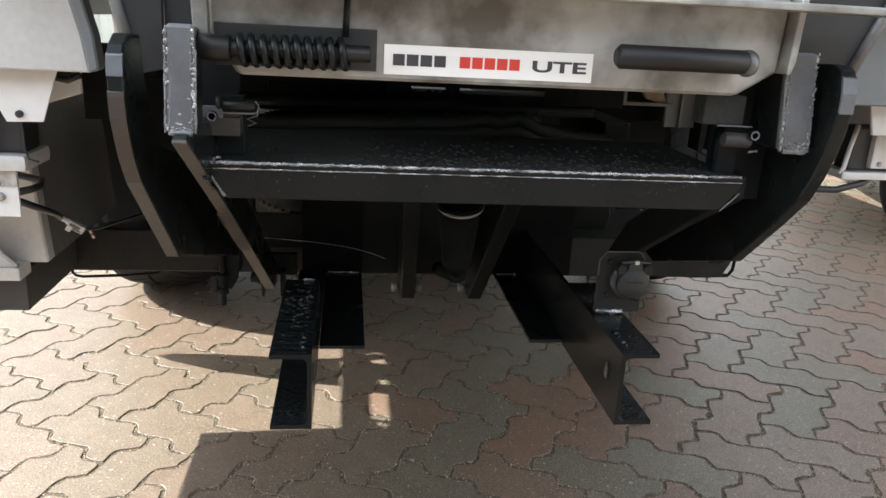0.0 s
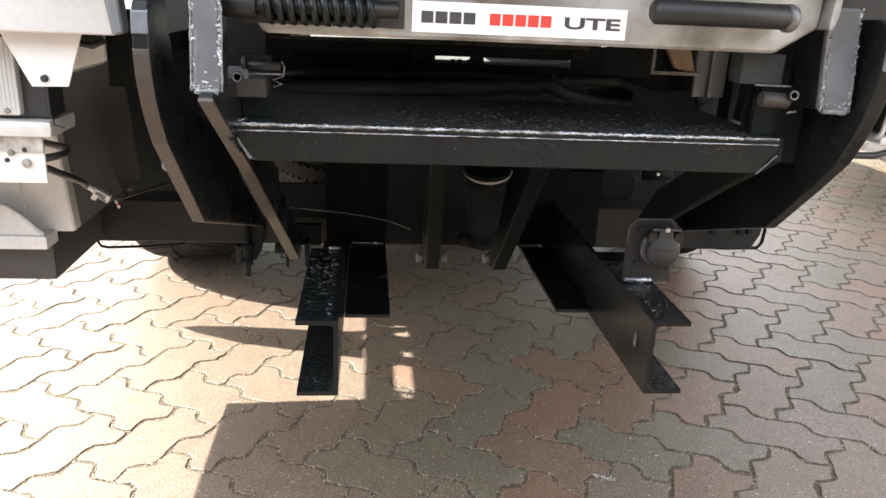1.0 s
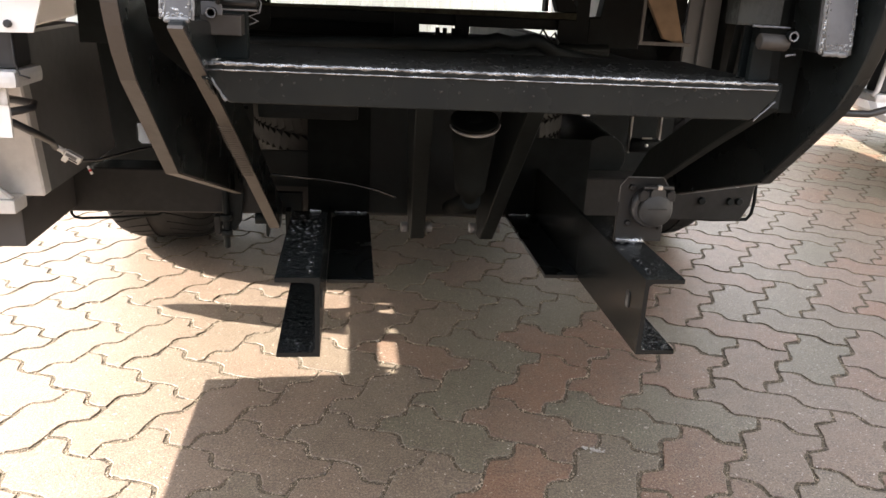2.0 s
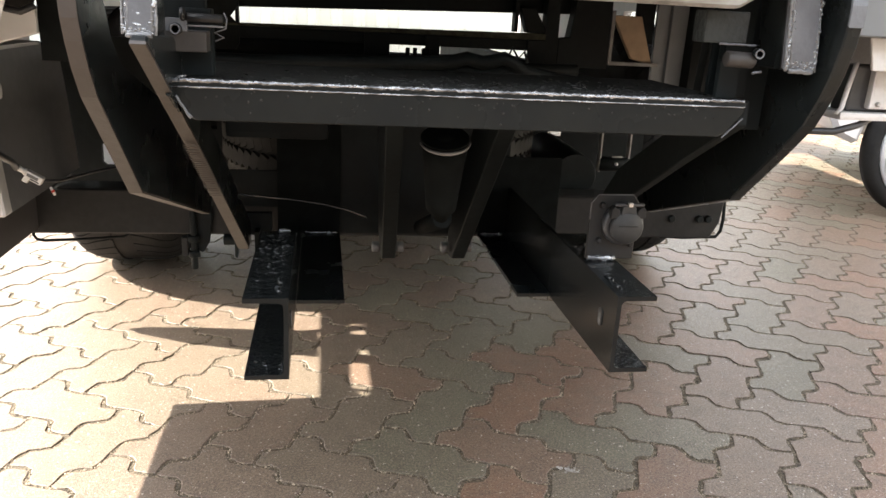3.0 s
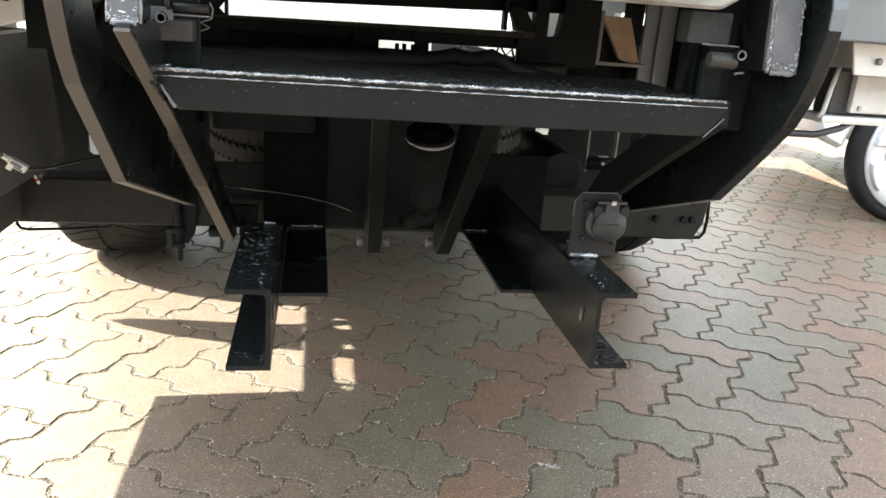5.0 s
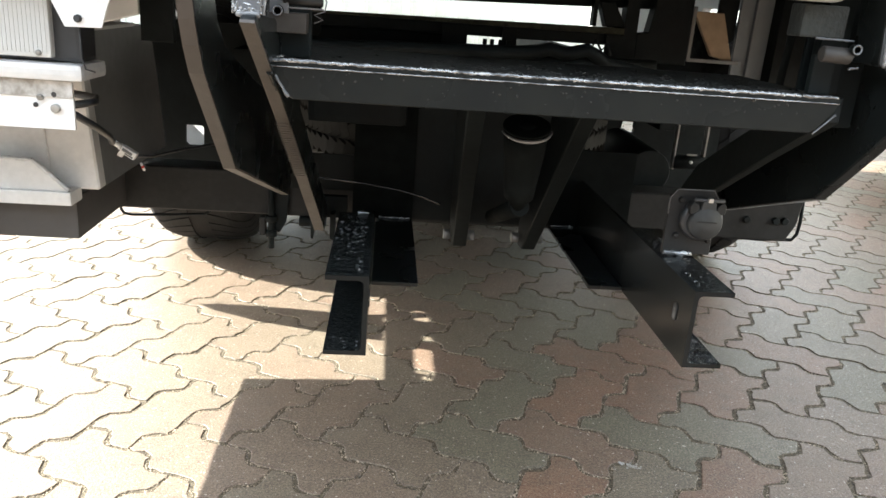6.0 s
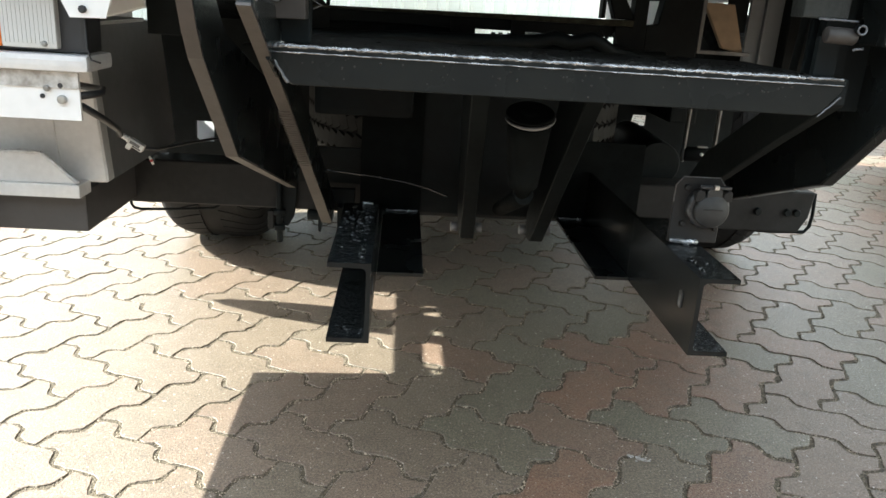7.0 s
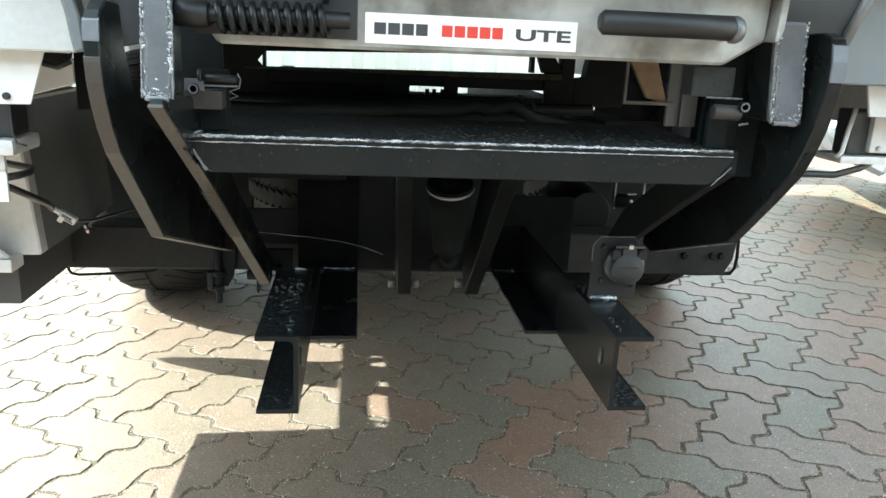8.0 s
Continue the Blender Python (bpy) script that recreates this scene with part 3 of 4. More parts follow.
for s, wx, ox in ((-1, -0.184, -0.233), (1, 0.192, 0.240)):
    lo, hi = min(wx, ox), max(wx, ox)
    leg = part("channel_leg", prism(channel(wx, ox, 0.3465, 0.4435), "y", 0.944, 1.205, 0), LEGBLACK, lift, "black painted channel section leg")
    leg.data.materials.append(ROUGHBLACK)
    for f in leg.data.polygons:
        f.material_index = 1 if f.normal.z > 0.8 else 0
    oval = [(math.cos(k * math.pi / 8), math.sin(k * math.pi / 8)) for k in range(16)]
    slot = part("slot", prism([(0.990 + 0.0065 * c, 0.400 + 0.0055 * d + (0.006 if d > 0 else -0.006)) for c, d in oval], "x", wx - s * 0.0012, wx + s * 0.001, 0), SOCKET, leg, "dark slotted bolt hole")
    # Pale solid patch on the slot, painted to pass for daylight.
    part("slot_gleam", prism([(0.9895 + 0.0028 * c, 0.3975 + 0.0045 * d + (0.003 if d > 0 else -0.003)) for c, d in oval], "x", wx - s * 0.0017, wx - s * 0.0013, 0), SLOTLIGHT, slot, "pale patch painted as daylight in the slot")
    drops = bmesh.new()
    drnd = random.Random(61 + s)
    for k in range(60):
        yy = drnd.gauss(1.10, 0.045)
        if 0.955 < yy < 1.195:
            bmesh.ops.create_icosphere(drops, subdivisions=1, radius=drnd.uniform(0.0006, 0.0019), matrix=pose(drnd.uniform(lo + 0.004, hi - 0.006), yy, 0.4436) @ Matrix.Diagonal((drnd.uniform(1, 2.4), drnd.uniform(0.8, 1.8), 0.6, 1)))
    for k in range(70 if s > 0 else 18):
        bmesh.ops.create_icosphere(drops, subdivisions=1, radius=drnd.uniform(0.0008, 0.0022), matrix=pose(drnd.uniform(lo + 0.008, hi - 0.003), drnd.uniform(0.948, 1.03), 0.3521) @ Matrix.Diagonal((drnd.uniform(1, 2), drnd.uniform(0.8, 1.8), 0.6, 1)))
    tagged(part("spatter", drops, GLOSSDROP, leg), kind="stuff")
    a, b = sorted((wx, wx + s * 0.006))
    part("leg_web", prism([(1.2055, 0.3465), (1.2055, 0.4435)] + ([(1.23, 0.40), (1.504, 0.365)] if s < 0 else [(1.504, 0.4435)]) + [(1.504, 0.3465)], "x", a, b, 0.001), LEGBLACK, leg)
    a, b = sorted((wx + s * 0.006, ox))
    part("leg_flange", box((a, 1.2055, 0.3465), (b, 1.52, 0.352), 0.001), BLACK, leg)
    a, b = (wx + 0.0005, -0.116) if s < 0 else (0.141, wx - 0.0005)
    part("foot_plate", box((a, 1.172 if s < 0 else 1.195, 0.3465), (b, 1.51, 0.352), 0.001), BLACK, leg)
    part("hanger_plate", box((a - (0.0435 if s < 0 else 0), 1.505, 0.352), (b + (0.10 if s > 0 else 0), 1.512, 0.62 if s < 0 else 0.50), 0.001), RAMBLACK, leg)
    beads(leg, WELD, ((a + 0.004, 1.503, 0.354), (b - 0.004, 1.503, 0.354), 0.0022))
    if s < 0:
        beads(leg, WELD, ((lo + 0.026, 1.203, 0.4445), (hi - 0.008, 1.203, 0.4445), 0.0028))
    beads(leg, ROUGHBLACK, *[((wx + s * (0.010 + 0.004 * (k % 2)), 0.962 + 0.014 * k, 0.4435), (wx + s * (0.013 - 0.003 * (k % 2)), 0.972 + 0.014 * k, 0.444), 0.0024) for k in range(4)])
part("cross_plate", box((-0.186, 1.513, 0.350), (0.194, 1.522, 0.62), 0.002), CHASSIS, lift)

# trailer socket on its plate
SOCK = [(0.197, 0.446), (0.262, 0.446), (0.262, 0.522), (0.254, 0.5335), (0.206, 0.5335), (0.197, 0.522)]
sock = part("trailer_socket", prism(SOCK, "y", 1.078, 1.083, 0.001), SOCKET, lift, "black round trailer socket with hinged lid on a plate")
part("plate_edge", tube([(0.197, 1.078, 0.50), (0.197, 1.078, 0.522), (0.206, 1.078, 0.5335), (0.254, 1.078, 0.5335), (0.262, 1.078, 0.522)], 0.0008, 6), DULLSTEEL, sock)
body = part("socket_body", lathe([(0.008, 0.0275), (-0.003, 0.0275), (-0.006, 0.0245)], (0.240, 1.072, 0.4955)), PLASTIC, sock)
lid = part("socket_lid", join(lathe([(-0.006, 0.0225), (-0.011, 0.0225), (-0.014, 0.0200), (-0.0145, 0.0)], (0.242, 1.072, 0.4935)), prism([(0.2315, 0.508), (0.2525, 0.508), (0.2515, 0.521), (0.2485, 0.5235), (0.2355, 0.5235), (0.2325, 0.521)], "y", 1.0582, 1.066, 0.001)), LIDGREY, sock, "worn grey hinged socket lid")
for ex, sg in ((0.2245, -1), (0.2595, 1)):
    part("lid_ear", prism([(ex - 0.006, 0.505), (ex + 0.006, 0.507), (ex + 0.006, 0.518), (ex + sg * 0.002, 0.522), (ex - 0.006, 0.517)], "y", 1.0595, 1.072, 0.0012), SOCKET, sock)
part("lid_hinge", rod((0.222, 1.0605, 0.5245), (0.262, 1.0605, 0.5245), 0.0026), PLASTIC, sock)
part("lid_rib", box((0.229, 1.0566, 0.4955), (0.255, 1.0580, 0.4968), 0.0003), SOCKET, lid)
part("lid_spring", box((0.2385, 1.0545, 0.5225), (0.2445, 1.0605, 0.5280), 0.0008), BOLT, sock)
for bx, bz in ((0.212, 0.520), (0.212, 0.472), (0.256, 0.467)):
    part("bolt", rod((bx, 1.073, bz), (bx, 1.08, bz), 0.0042, 6), SOCKET, sock)
part("weld_bead", bead((0.199, 1.076, 0.449), (0.235, 1.076, 0.447), 0.0038, seed=31), WELD, sock)

# ---- the ute ----
ute = thing("ute", "utility vehicle with aluminium tray and black underbody", "ute", LEAN)
part("tray_floor", box((-0.89, 0.93, 0.90), (0.89, 4.30, 0.94)), ALU, ute)
# Dark sheet added below the floor to swallow light bounced off the paving.
part("tray_underside", box((-0.87, 0.98, 0.890), (0.87, 4.29, 0.8985), 0.002), UNDERSEAL, ute, "dirty dark sheet under the tray, added to cut bounce light")
cab = part("cab", join(prism([(4.75, 0.78), (6.75, 0.78), (6.85, 0.95), (6.8, 1.10), (5.85, 1.20), (4.75, 1.20)], "x", -0.87, 0.87, 0.04), prism([(4.80, 1.20), (5.9, 1.20), (5.35, 1.74), (4.86, 1.75)], "x", -0.74, 0.74, 0.05)), CARWHITE, ute, "white painted cab with dark windows")
part("rear_window", box((-0.6, 4.812, 1.27), (0.6, 4.825, 1.62), 0.004), WINDOWGLASS, cab)
for s in (-1, 1):
    part("side_window", prism([(4.95, 1.25), (5.75, 1.25), (5.33, 1.66), (4.98, 1.67)], "x", s * 0.745 - 0.004, s * 0.745 + 0.004, 0.001), WINDOWGLASS, cab)
part("headboard", box((-0.87, 4.27, 0.943), (0.87, 4.30, 1.184)), ALU, ute)
for s in (-1, 1):
    x = s * 0.89
    part("tray_side", prism([(0.93, 0.65), (2.28 if s < 0 else 2.16, 0.65), (2.34 if s < 0 else 2.20, 0.78), (2.78, 0.78), (2.84, 0.65), (4.31, 0.65), (4.31, 1.184 if s > 0 else 1.30), (0.93, 1.184 if s > 0 else 1.30)], "x", x - 0.015, x + 0.015), ALU, ute)
    part("chassis_rail", box((s * 0.47 - 0.03, 1.82, 0.50), (s * 0.47 + 0.03, 4.1, 0.615), 0.004), CHASSIS, ute)
# Unseen rail; its holes are placed to drop sun patches on the paving.
part("side_rail", prism([(0.93, 0.547), (2.3, 0.547), (2.3, 0.649), (0.93, 0.649)], "x", -0.90, -0.885, 0, [[(a, c), (b, c), (b, d), (a, d)] for a, b, c, d in ((1.634, 1.68, 0.607, 0.619), (1.645, 1.68, 0.581, 0.594), (1.765, 1.782, 0.596, 0.621), (1.79, 1.912, 0.586, 0.626), (1.955, 2.005, 0.602, 0.629), (2.065, 2.13, 0.592, 0.629))]), ALU, ute)
part("side_bracket", prism([(2.0, 0.205), (1.978, 0.235), (1.945, 0.33), (1.932, 0.45), (1.928, 0.546), (2.075, 0.546), (2.055, 0.45), (2.04, 0.33), (2.018, 0.235)], "x", -0.905, -0.90), CHASSIS, ute)
part("tailgate", box((-0.87, 0.93, 0.943), (0.87, 0.97, 1.30), 0.004), ALU, ute)
# crossmember and bracing under the tray
cm = part("crossmember", box((-0.37, 1.88, 0.673), (0.345, 1.93, 0.697), 0.003), CHASSIS, ute)
part("crossmember_lip", prism([(-0.37, 0.6975), (-0.37, 0.702), (0.345, 0.712), (0.345, 0.6975)], "y", 1.874, 1.90, 0.001), GREENGREY, cm, "green-grey edge strip")
part("upper_crossmember", prism([(-0.42, 0.732), (0.42, 0.757), (0.42, 0.90), (-0.42, 0.90)], "y", 1.93, 1.96, 0.002), CHASSIS, ute)
# Three dark fillers added to close off daylight in gaps under the tray.
part("floor_panel", box((-0.36, 2.10, 0.592), (0.42, 2.20, 0.640), 0.004), CHASSIS, ute)
part("fuel_tank", box((-0.40, 1.945, 0.60), (-0.018, 2.05, 0.671), 0.008), CHASSIS, ute)
part("heat_shield", prism([(-0.40, 0.28), (0.66, 0.28), (0.66, 0.60), (0.335, 0.60), (0.335, 0.384), (-0.40, 0.384)], "y", 1.995, 2.0, 0, [[(0.405, 0.465), (0.441, 0.465), (0.443, 0.491), (0.409, 0.491)]]), CHASSIS, ute)
part("brace", box((-0.332, 1.89, 0.697), (-0.326, 1.92, 0.90), 0.001), CHASSIS, ute)
part("brace", box((0.275, 1.89, 0.712), (0.284, 1.92, 0.90), 0.002), CHASSIS, ute)
part("brace", prism([(0.305, 0.712), (0.352, 0.712), (0.32, 0.765), (0.285, 0.765)], "y", 1.885, 1.92), CHASSIS, ute)
part("brace", box((0.346, 1.88, 0.64), (0.376, 1.92, 0.90), 0.002), CHASSIS, ute)
part("side_frame", prism([(0.3765, 0.64), (0.3765, 0.703), (0.402, 0.706), (0.41, 0.76), (0.415, 0.90), (0.497, 0.90), (0.497, 0.64)], "y", 1.88, 1.92), CHASSIS, ute)
part("plywood_board", prism([(0.505, 0.76), (0.575, 0.76), (0.612, 0.652), (0.56, 0.665)], "y", 1.895, 1.91), TIMBER, ute, "brown plywood board")
part("board_frame", join(box((0.498, 1.88, 0.657), (0.506, 1.89, 0.77), 0.001), box((0.498, 1.88, 0.650), (0.62, 1.89, 0.658), 0.001)), DULLSTEEL, ute)
part("inner_side_panel", box((0.614, 1.90, 0.60), (0.69, 1.91, 0.90), 0.002), PANELGREY, ute, "grey-blue painted panel")
part("panel_fold", box((0.645, 1.888, 0.60), (0.652, 1.90, 0.90), 0.002), PANELGREY, ute)
part("side_post", prism([(0.69, 0.55), (0.703, 0.55), (0.7135, 0.71), (0.7135, 0.90), (0.69, 0.90)], "y", 1.86, 1.92, 0.001), CHASSIS, ute)
part("side_post", prism([(0.722, 0.55), (0.731, 0.71), (0.731, 0.90), (0.86, 0.90), (0.86, 0.55)], "y", 1.86, 1.90, 0.001), CHASSIS, ute)
hose = [(-0.36, 1.25, 0.672), (-0.24, 1.25, 0.670), (-0.16, 1.25, 0.674), (-0.07, 1.25, 0.676), (0.008, 1.25, 0.679), (0.036, 1.25, 0.682), (0.053, 1.25, 0.687), (0.075, 1.25, 0.682), (0.088, 1.25, 0.684), (0.108, 1.25, 0.689), (0.120, 1.25, 0.683), (0.14, 1.26, 0.672), (0.20, 1.28, 0.660), (0.27, 1.30, 0.65)]
part("brake_hose", tube(hose, 0.010), CHASSIS, ute)
part("brake_hose", tube([(x, y + 0.012, z - 0.018) for x, y, z in hose], 0.012), CHASSIS, ute)
part("wire_loop", tube([(0.112, 1.25, 0.690), (0.118, 1.25, 0.704), (0.128, 1.25, 0.690), (0.136, 1.25, 0.700), (0.142, 1.25, 0.684)], 0.0022), CHASSIS, ute)
for x, y in ((0.030, 1.86), (0.046, 1.86), (0.065, 1.86), (0.082, 1.86)):
    part("cable_clip", box((x, y, 0.63), (x + 0.009, y + 0.01, 0.669)), CHASSIS, ute)
part("side_gusset", prism([(-0.46, 0.60), (-0.365, 0.60), (-0.3235, 0.66), (-0.3235, 0.698), (-0.3408, 0.7159), (-0.3235, 0.7375), (-0.3235, 0.80), (-0.46, 0.80)], "y", 1.876, 1.884, 0), CHASSIS, ute)
part("spare_cradle", box((-0.306, 1.44, 0.532), (-0.138, 1.50, 0.60), 0.012), CHASSIS, ute, "black rounded plate over the spare wheel")
part("spare_cradle", box((-0.345, 1.523, 0.395), (-0.187, 1.53, 0.462), 0.002), CHASSIS, ute)
part("frame_hanger", box((0.073, 1.868, 0.60), (0.105, 1.876, 0.6965), 0.001), CHASSIS, ute)
part("frame_hanger", box((-0.06, 1.868, 0.60), (-0.005, 1.876, 0.6965), 0.001), CHASSIS, ute)
part("frame_hanger", box((0.304, 1.868, 0.60), (0.345, 1.876, 0.6965), 0.001), CHASSIS, ute)
part("board_backing", box((0.566, 1.912, 0.70), (0.6135, 1.918, 0.90), 0.001), CHASSIS, ute)
part("fuel_line", tube([(-0.40, 1.8, 0.640), (-0.1, 1.8, 0.636), (0.05, 1.8, 0.645), (0.2, 1.8, 0.636), (0.4, 1.8, 0.64)], 0.013), CHASSIS, ute)
part("rear_axle", join(rod((-0.68, 2.50, 0.355), (0.78, 2.50, 0.355), 0.033), lathe([(-0.12, 0.05), (-0.08, 0.11), (0.08, 0.11), (0.12, 0.05)], (0.05, 2.50, 0.36), "y")), CHASSIS, ute)
# Plain block added to keep light from the front off the paving.
part("underbody", box((-0.55, 2.78, 0.21), (0.60, 4.6, 0.44), 0.03), CHASSIS, ute)
part("tow_crossbar", prism([(-0.72, 0.328), (0.645, 0.328), (0.662, 0.36), (0.668, 0.412), (-0.72, 0.412)], "y", 1.57, 1.64, 0.003), DUSTYHAZE, ute)
part("safety_chain_loop", tube([(-0.674, 1.60, 0.329), (-0.673, 1.60, 0.315), (-0.668, 1.60, 0.308), (-0.655, 1.60, 0.3055), (-0.58, 1.60, 0.309), (-0.515, 1.60, 0.314), (-0.506, 1.60, 0.320), (-0.504, 1.60, 0.330)], 0.0028), CHASSIS, ute)
part("safety_chain_loop", tube([(0.665, 1.60, 0.405), (0.683, 1.60, 0.403), (0.686, 1.60, 0.36), (0.684, 1.60, 0.335), (0.675, 1.60, 0.323), (0.60, 1.60, 0.321), (0.545, 1.60, 0.324)], 0.0036), CHASSIS, ute)
for x in (0.555, 0.615, 0.634):
    part("bolt", rod((x, 1.562, 0.370), (x, 1.572, 0.370), 0.008, 6), CHASSIS, ute)
lug = part("tow_lug", prism([(-0.387, 0.41), (-0.387, 0.325), (-0.378, 0.302), (-0.366, 0.297), (-0.354, 0.318), (-0.348, 0.36), (-0.348, 0.41)], "y", 1.556, 1.566, 0.002), CHASSIS, ute)
part("threaded_rod", rod((-0.3805, 1.548, 0.268), (-0.3805, 1.548, 0.40), 0.0062, 14), CHASSIS, lug)
for z, r in ((0.292, 0.0115), (0.322, 0.0125)):
    part("nut", rod((-0.3805, 1.548, z), (-0.3805, 1.548, z + 0.012), r, 6), CHASSIS, lug)
part("pivot_nut", rod((-0.330, 1.57, 0.319), (-0.306, 1.57, 0.319), 0.0115, 6), CHASSIS, lug)
part("lug_clamp", box((-0.402, 1.543, 0.294), (-0.391, 1.566, 0.330), 0.003), DUSTYHAZE, lug)
# spring shackle
sh = part("spring_shackle", rod((0.455, 1.75, 0.445), (0.525, 1.75, 0.445), 0.016), CHASSIS, ute)
part("shackle_bush", rod((0.455, 1.75, 0.56), (0.525, 1.75, 0.56), 0.016), CHASSIS, sh)
for x in (0.455, 0.521):
    part("shackle_plate", box((x - 0.002, 1.742, 0.428), (x + 0.002, 1.758, 0.57), 0.001), SHACKLE, sh)
part("grease_nipple", rod((0.489, 1.728, 0.448), (0.489, 1.735, 0.448), 0.0035, 12), WHITE, sh)
part("bolt", box((0.478, 1.731, 0.462), (0.500, 1.735, 0.4655), 0.0005), SHACKLE, sh)
part("muffler", rod((0.372, 1.66, 0.435), (0.376, 1.92, 0.44), 0.046, 24), CHASSIS, ute)
# cable loom under the middle
loom = [(-0.30, 1.46, 0.434), (-0.262, 1.46, 0.431), (-0.205, 1.46, 0.426), (-0.147, 1.46, 0.418), (-0.103, 1.46, 0.408), (-0.068, 1.46, 0.395)]
def ribbed(pts, r, step=0.004):
    """Corrugated conduit: rings along a line."""
    out, rs = [], []
    for a, b in zip(pts, pts[1:]):
        a, b = Vector(a), Vector(b)
        k = max(2, int((b - a).length / step) * 2)
        out += [a.lerp(b, i / k) for i in range(k)]
        rs += [r if i % 2 else r * 0.55 for i in range(k)]
    return tube(out, rs, 10)


part("cable_conduit", ribbed(loom, 0.0029, 0.0045), GLOSSDROP, ute, "black ribbed cable conduit")


def crown(w, r):
    """Half of a round-shouldered tyre's outline, from its middle to its bead: sideways place and radius."""
    return [(0, r * 0.985), (w * 0.25, r * 0.978), (w / 2 - 0.048, r * 0.966), (w / 2 - 0.026, r * 0.942), (w / 2 - 0.011, r * 0.906), (w / 2 - 0.002, r * 0.85), (w / 2, r * 0.76), (w / 2 - 0.01, r * 0.62)]


def road_tread(w, r, m, n=52, fill=0.86, high=0.005):
    """Long curved ribs that sweep from the middle of the tyre over its shoulders."""
    bm = bmesh.new()
    line = crown(w, r)[:6]
    for side in (-1, 1):
        for k in range(n):
            low, top = [], []
            for i in range(11):
                f = 0.07 + 0.93 * i / 10
                q = min(4, int(f * 5))
                (ua, ra), (ub, rb) = line[q], line[q + 1]
                u, rr = ua + (ub - ua) * (f * 5 - q), ra + (rb - ra) * (f * 5 - q)
                mid = 360 / n * (k + 0.5 * (side > 0) + 1.9 * (1 - (1 - f) ** 1.7))
                for e in (-0.5, 0.5):
                    turn = pose(0, 0, 0, mid + e * 360 / n * fill)
                    low.append(bm.verts.new(m @ turn @ Vector((side * u, 0, rr - 0.003))))
                    top.append(bm.verts.new(m @ turn @ Vector((side * (u + high * f * 0.6), 0, rr + high * (1 - 0.5 * f)))))
            for i in range(10):
                a, b, c, d = 2 * i, 2 * i + 1, 2 * i + 3, 2 * i + 2
                bm.faces.new((top[a], top[b], top[c], top[d]))
                bm.faces.new((low[a], top[a], top[d], low[d]))
                bm.faces.new((top[b], low[b], low[c], top[c]))
            bm.faces.new((low[0], low[1], top[1], top[0]))
            bm.faces.new((top[-2], top[-1], low[-1], low[-2]))
    bmesh.ops.recalc_face_normals(bm, faces=bm.faces)
    return bm


def wheel(x, y, r, w):
    z0 = r + flat_z(x)
    half = crown(w, r)
    t = part("tyre", lathe([(-u, q) for u, q in reversed(half[1:])] + half, (x, y, z0), "x", 64), RUBBER, ute, "black all-terrain tyre")
    part("rim", lathe([(-0.06, r * 0.63), (-0.05, r * 0.58), (0.05, r * 0.58), (0.06, r * 0.63)], (x, y, z0), "x"), ALU, t)
    tagged(part("tread", road_tread(w, r, pose(x, y, z0)), RUBBER, t), kind="stuff")


def tread(r, w, m, n=42, fill=0.72):
    """Slanted tread blocks in five rows round an x axis."""
    bm = bmesh.new()
    for k in range(n):
        for row, (u, wd, tilt) in enumerate(((-0.42, 0.17, 14), (-0.20, 0.17, -24), (0.0, 0.16, 20), (0.20, 0.17, -24), (0.42, 0.17, 14))):
            a = 360 * (k + 0.5 * (row % 2)) / n
            drop = 0.010 if abs(u) > 0.4 else 0.0
            bmesh.ops.create_cube(bm, size=1, matrix=m @ pose(0, 0, 0, a) @ pose(u * w, 0, r * 0.985 - drop, 0, 0, tilt) @ Matrix.Diagonal((wd * w, 2 * math.pi * r / n * fill, r * 0.03, 1)))
    return bm


for x, w in ((-0.68, 0.29), (0.815, 0.22)):
    wheel(x, 2.50, 0.365, w)
# spare wheel slung flat under the tray
SP, sw = (-0.020, 1.88, 0.490), 0.097
spare = part("spare_tyre", lathe([(-sw + 0.005, 0.24), (-sw, 0.28), (-sw + 0.006, 0.315), (-sw + 0.02, 0.333), (0, 0.337), (sw - 0.02, 0.333), (sw - 0.006, 0.315), (sw, 0.29), (sw - 0.005, 0.24)], SP, "z", 72), SPARE, ute, "black spare tyre slung flat")
part("rim", lathe([(-0.09, 0.24), (-0.06, 0.22), (0.02, 0.2), (0.02, 0.02)], SP, "z"), CHASSIS, spare)
tagged(part("tread", tread(0.343, 0.195, pose(*SP) @ pose(0, 0, 0, 0, 90, 0), 84, 0.92), SPARE, spare), kind="stuff")

# rear corner panels, lamp and brackets
for s in (-1, 1):
    def sx(a, b):
        return min(s * a, s * b), max(s * a, s * b)
    a, b = sx(0.432, 0.92)
    # The second panel's grey-blue is shade painted onto the same sheet.
    ep = part("tray_end_panel", prism([(s * 0.435, 0.746), (s * 0.441, 0.787), (s * 0.45, 0.823), (s * 0.475, 0.90), (s * 0.92, 0.90), (s * 0.92, 0.746)], "y", 1.04, 1.06, 0.002), ALU if s < 0 else PANELGREY, ute, "dull aluminium sheet panel" if s < 0 else "sheet panel with shade put into its grey-blue colour")
    part("panel_fold", prism([(s * 0.4345, 0.746), (s * 0.4405, 0.787), (s * 0.4495, 0.823), (s * 0.4745, 0.90), (s * 0.458, 0.90), (s * 0.436, 0.823), (s * 0.427, 0.787), (s * 0.424, 0.75)], "y", 1.036, 1.062, 0.002), PANELGREY, ep)
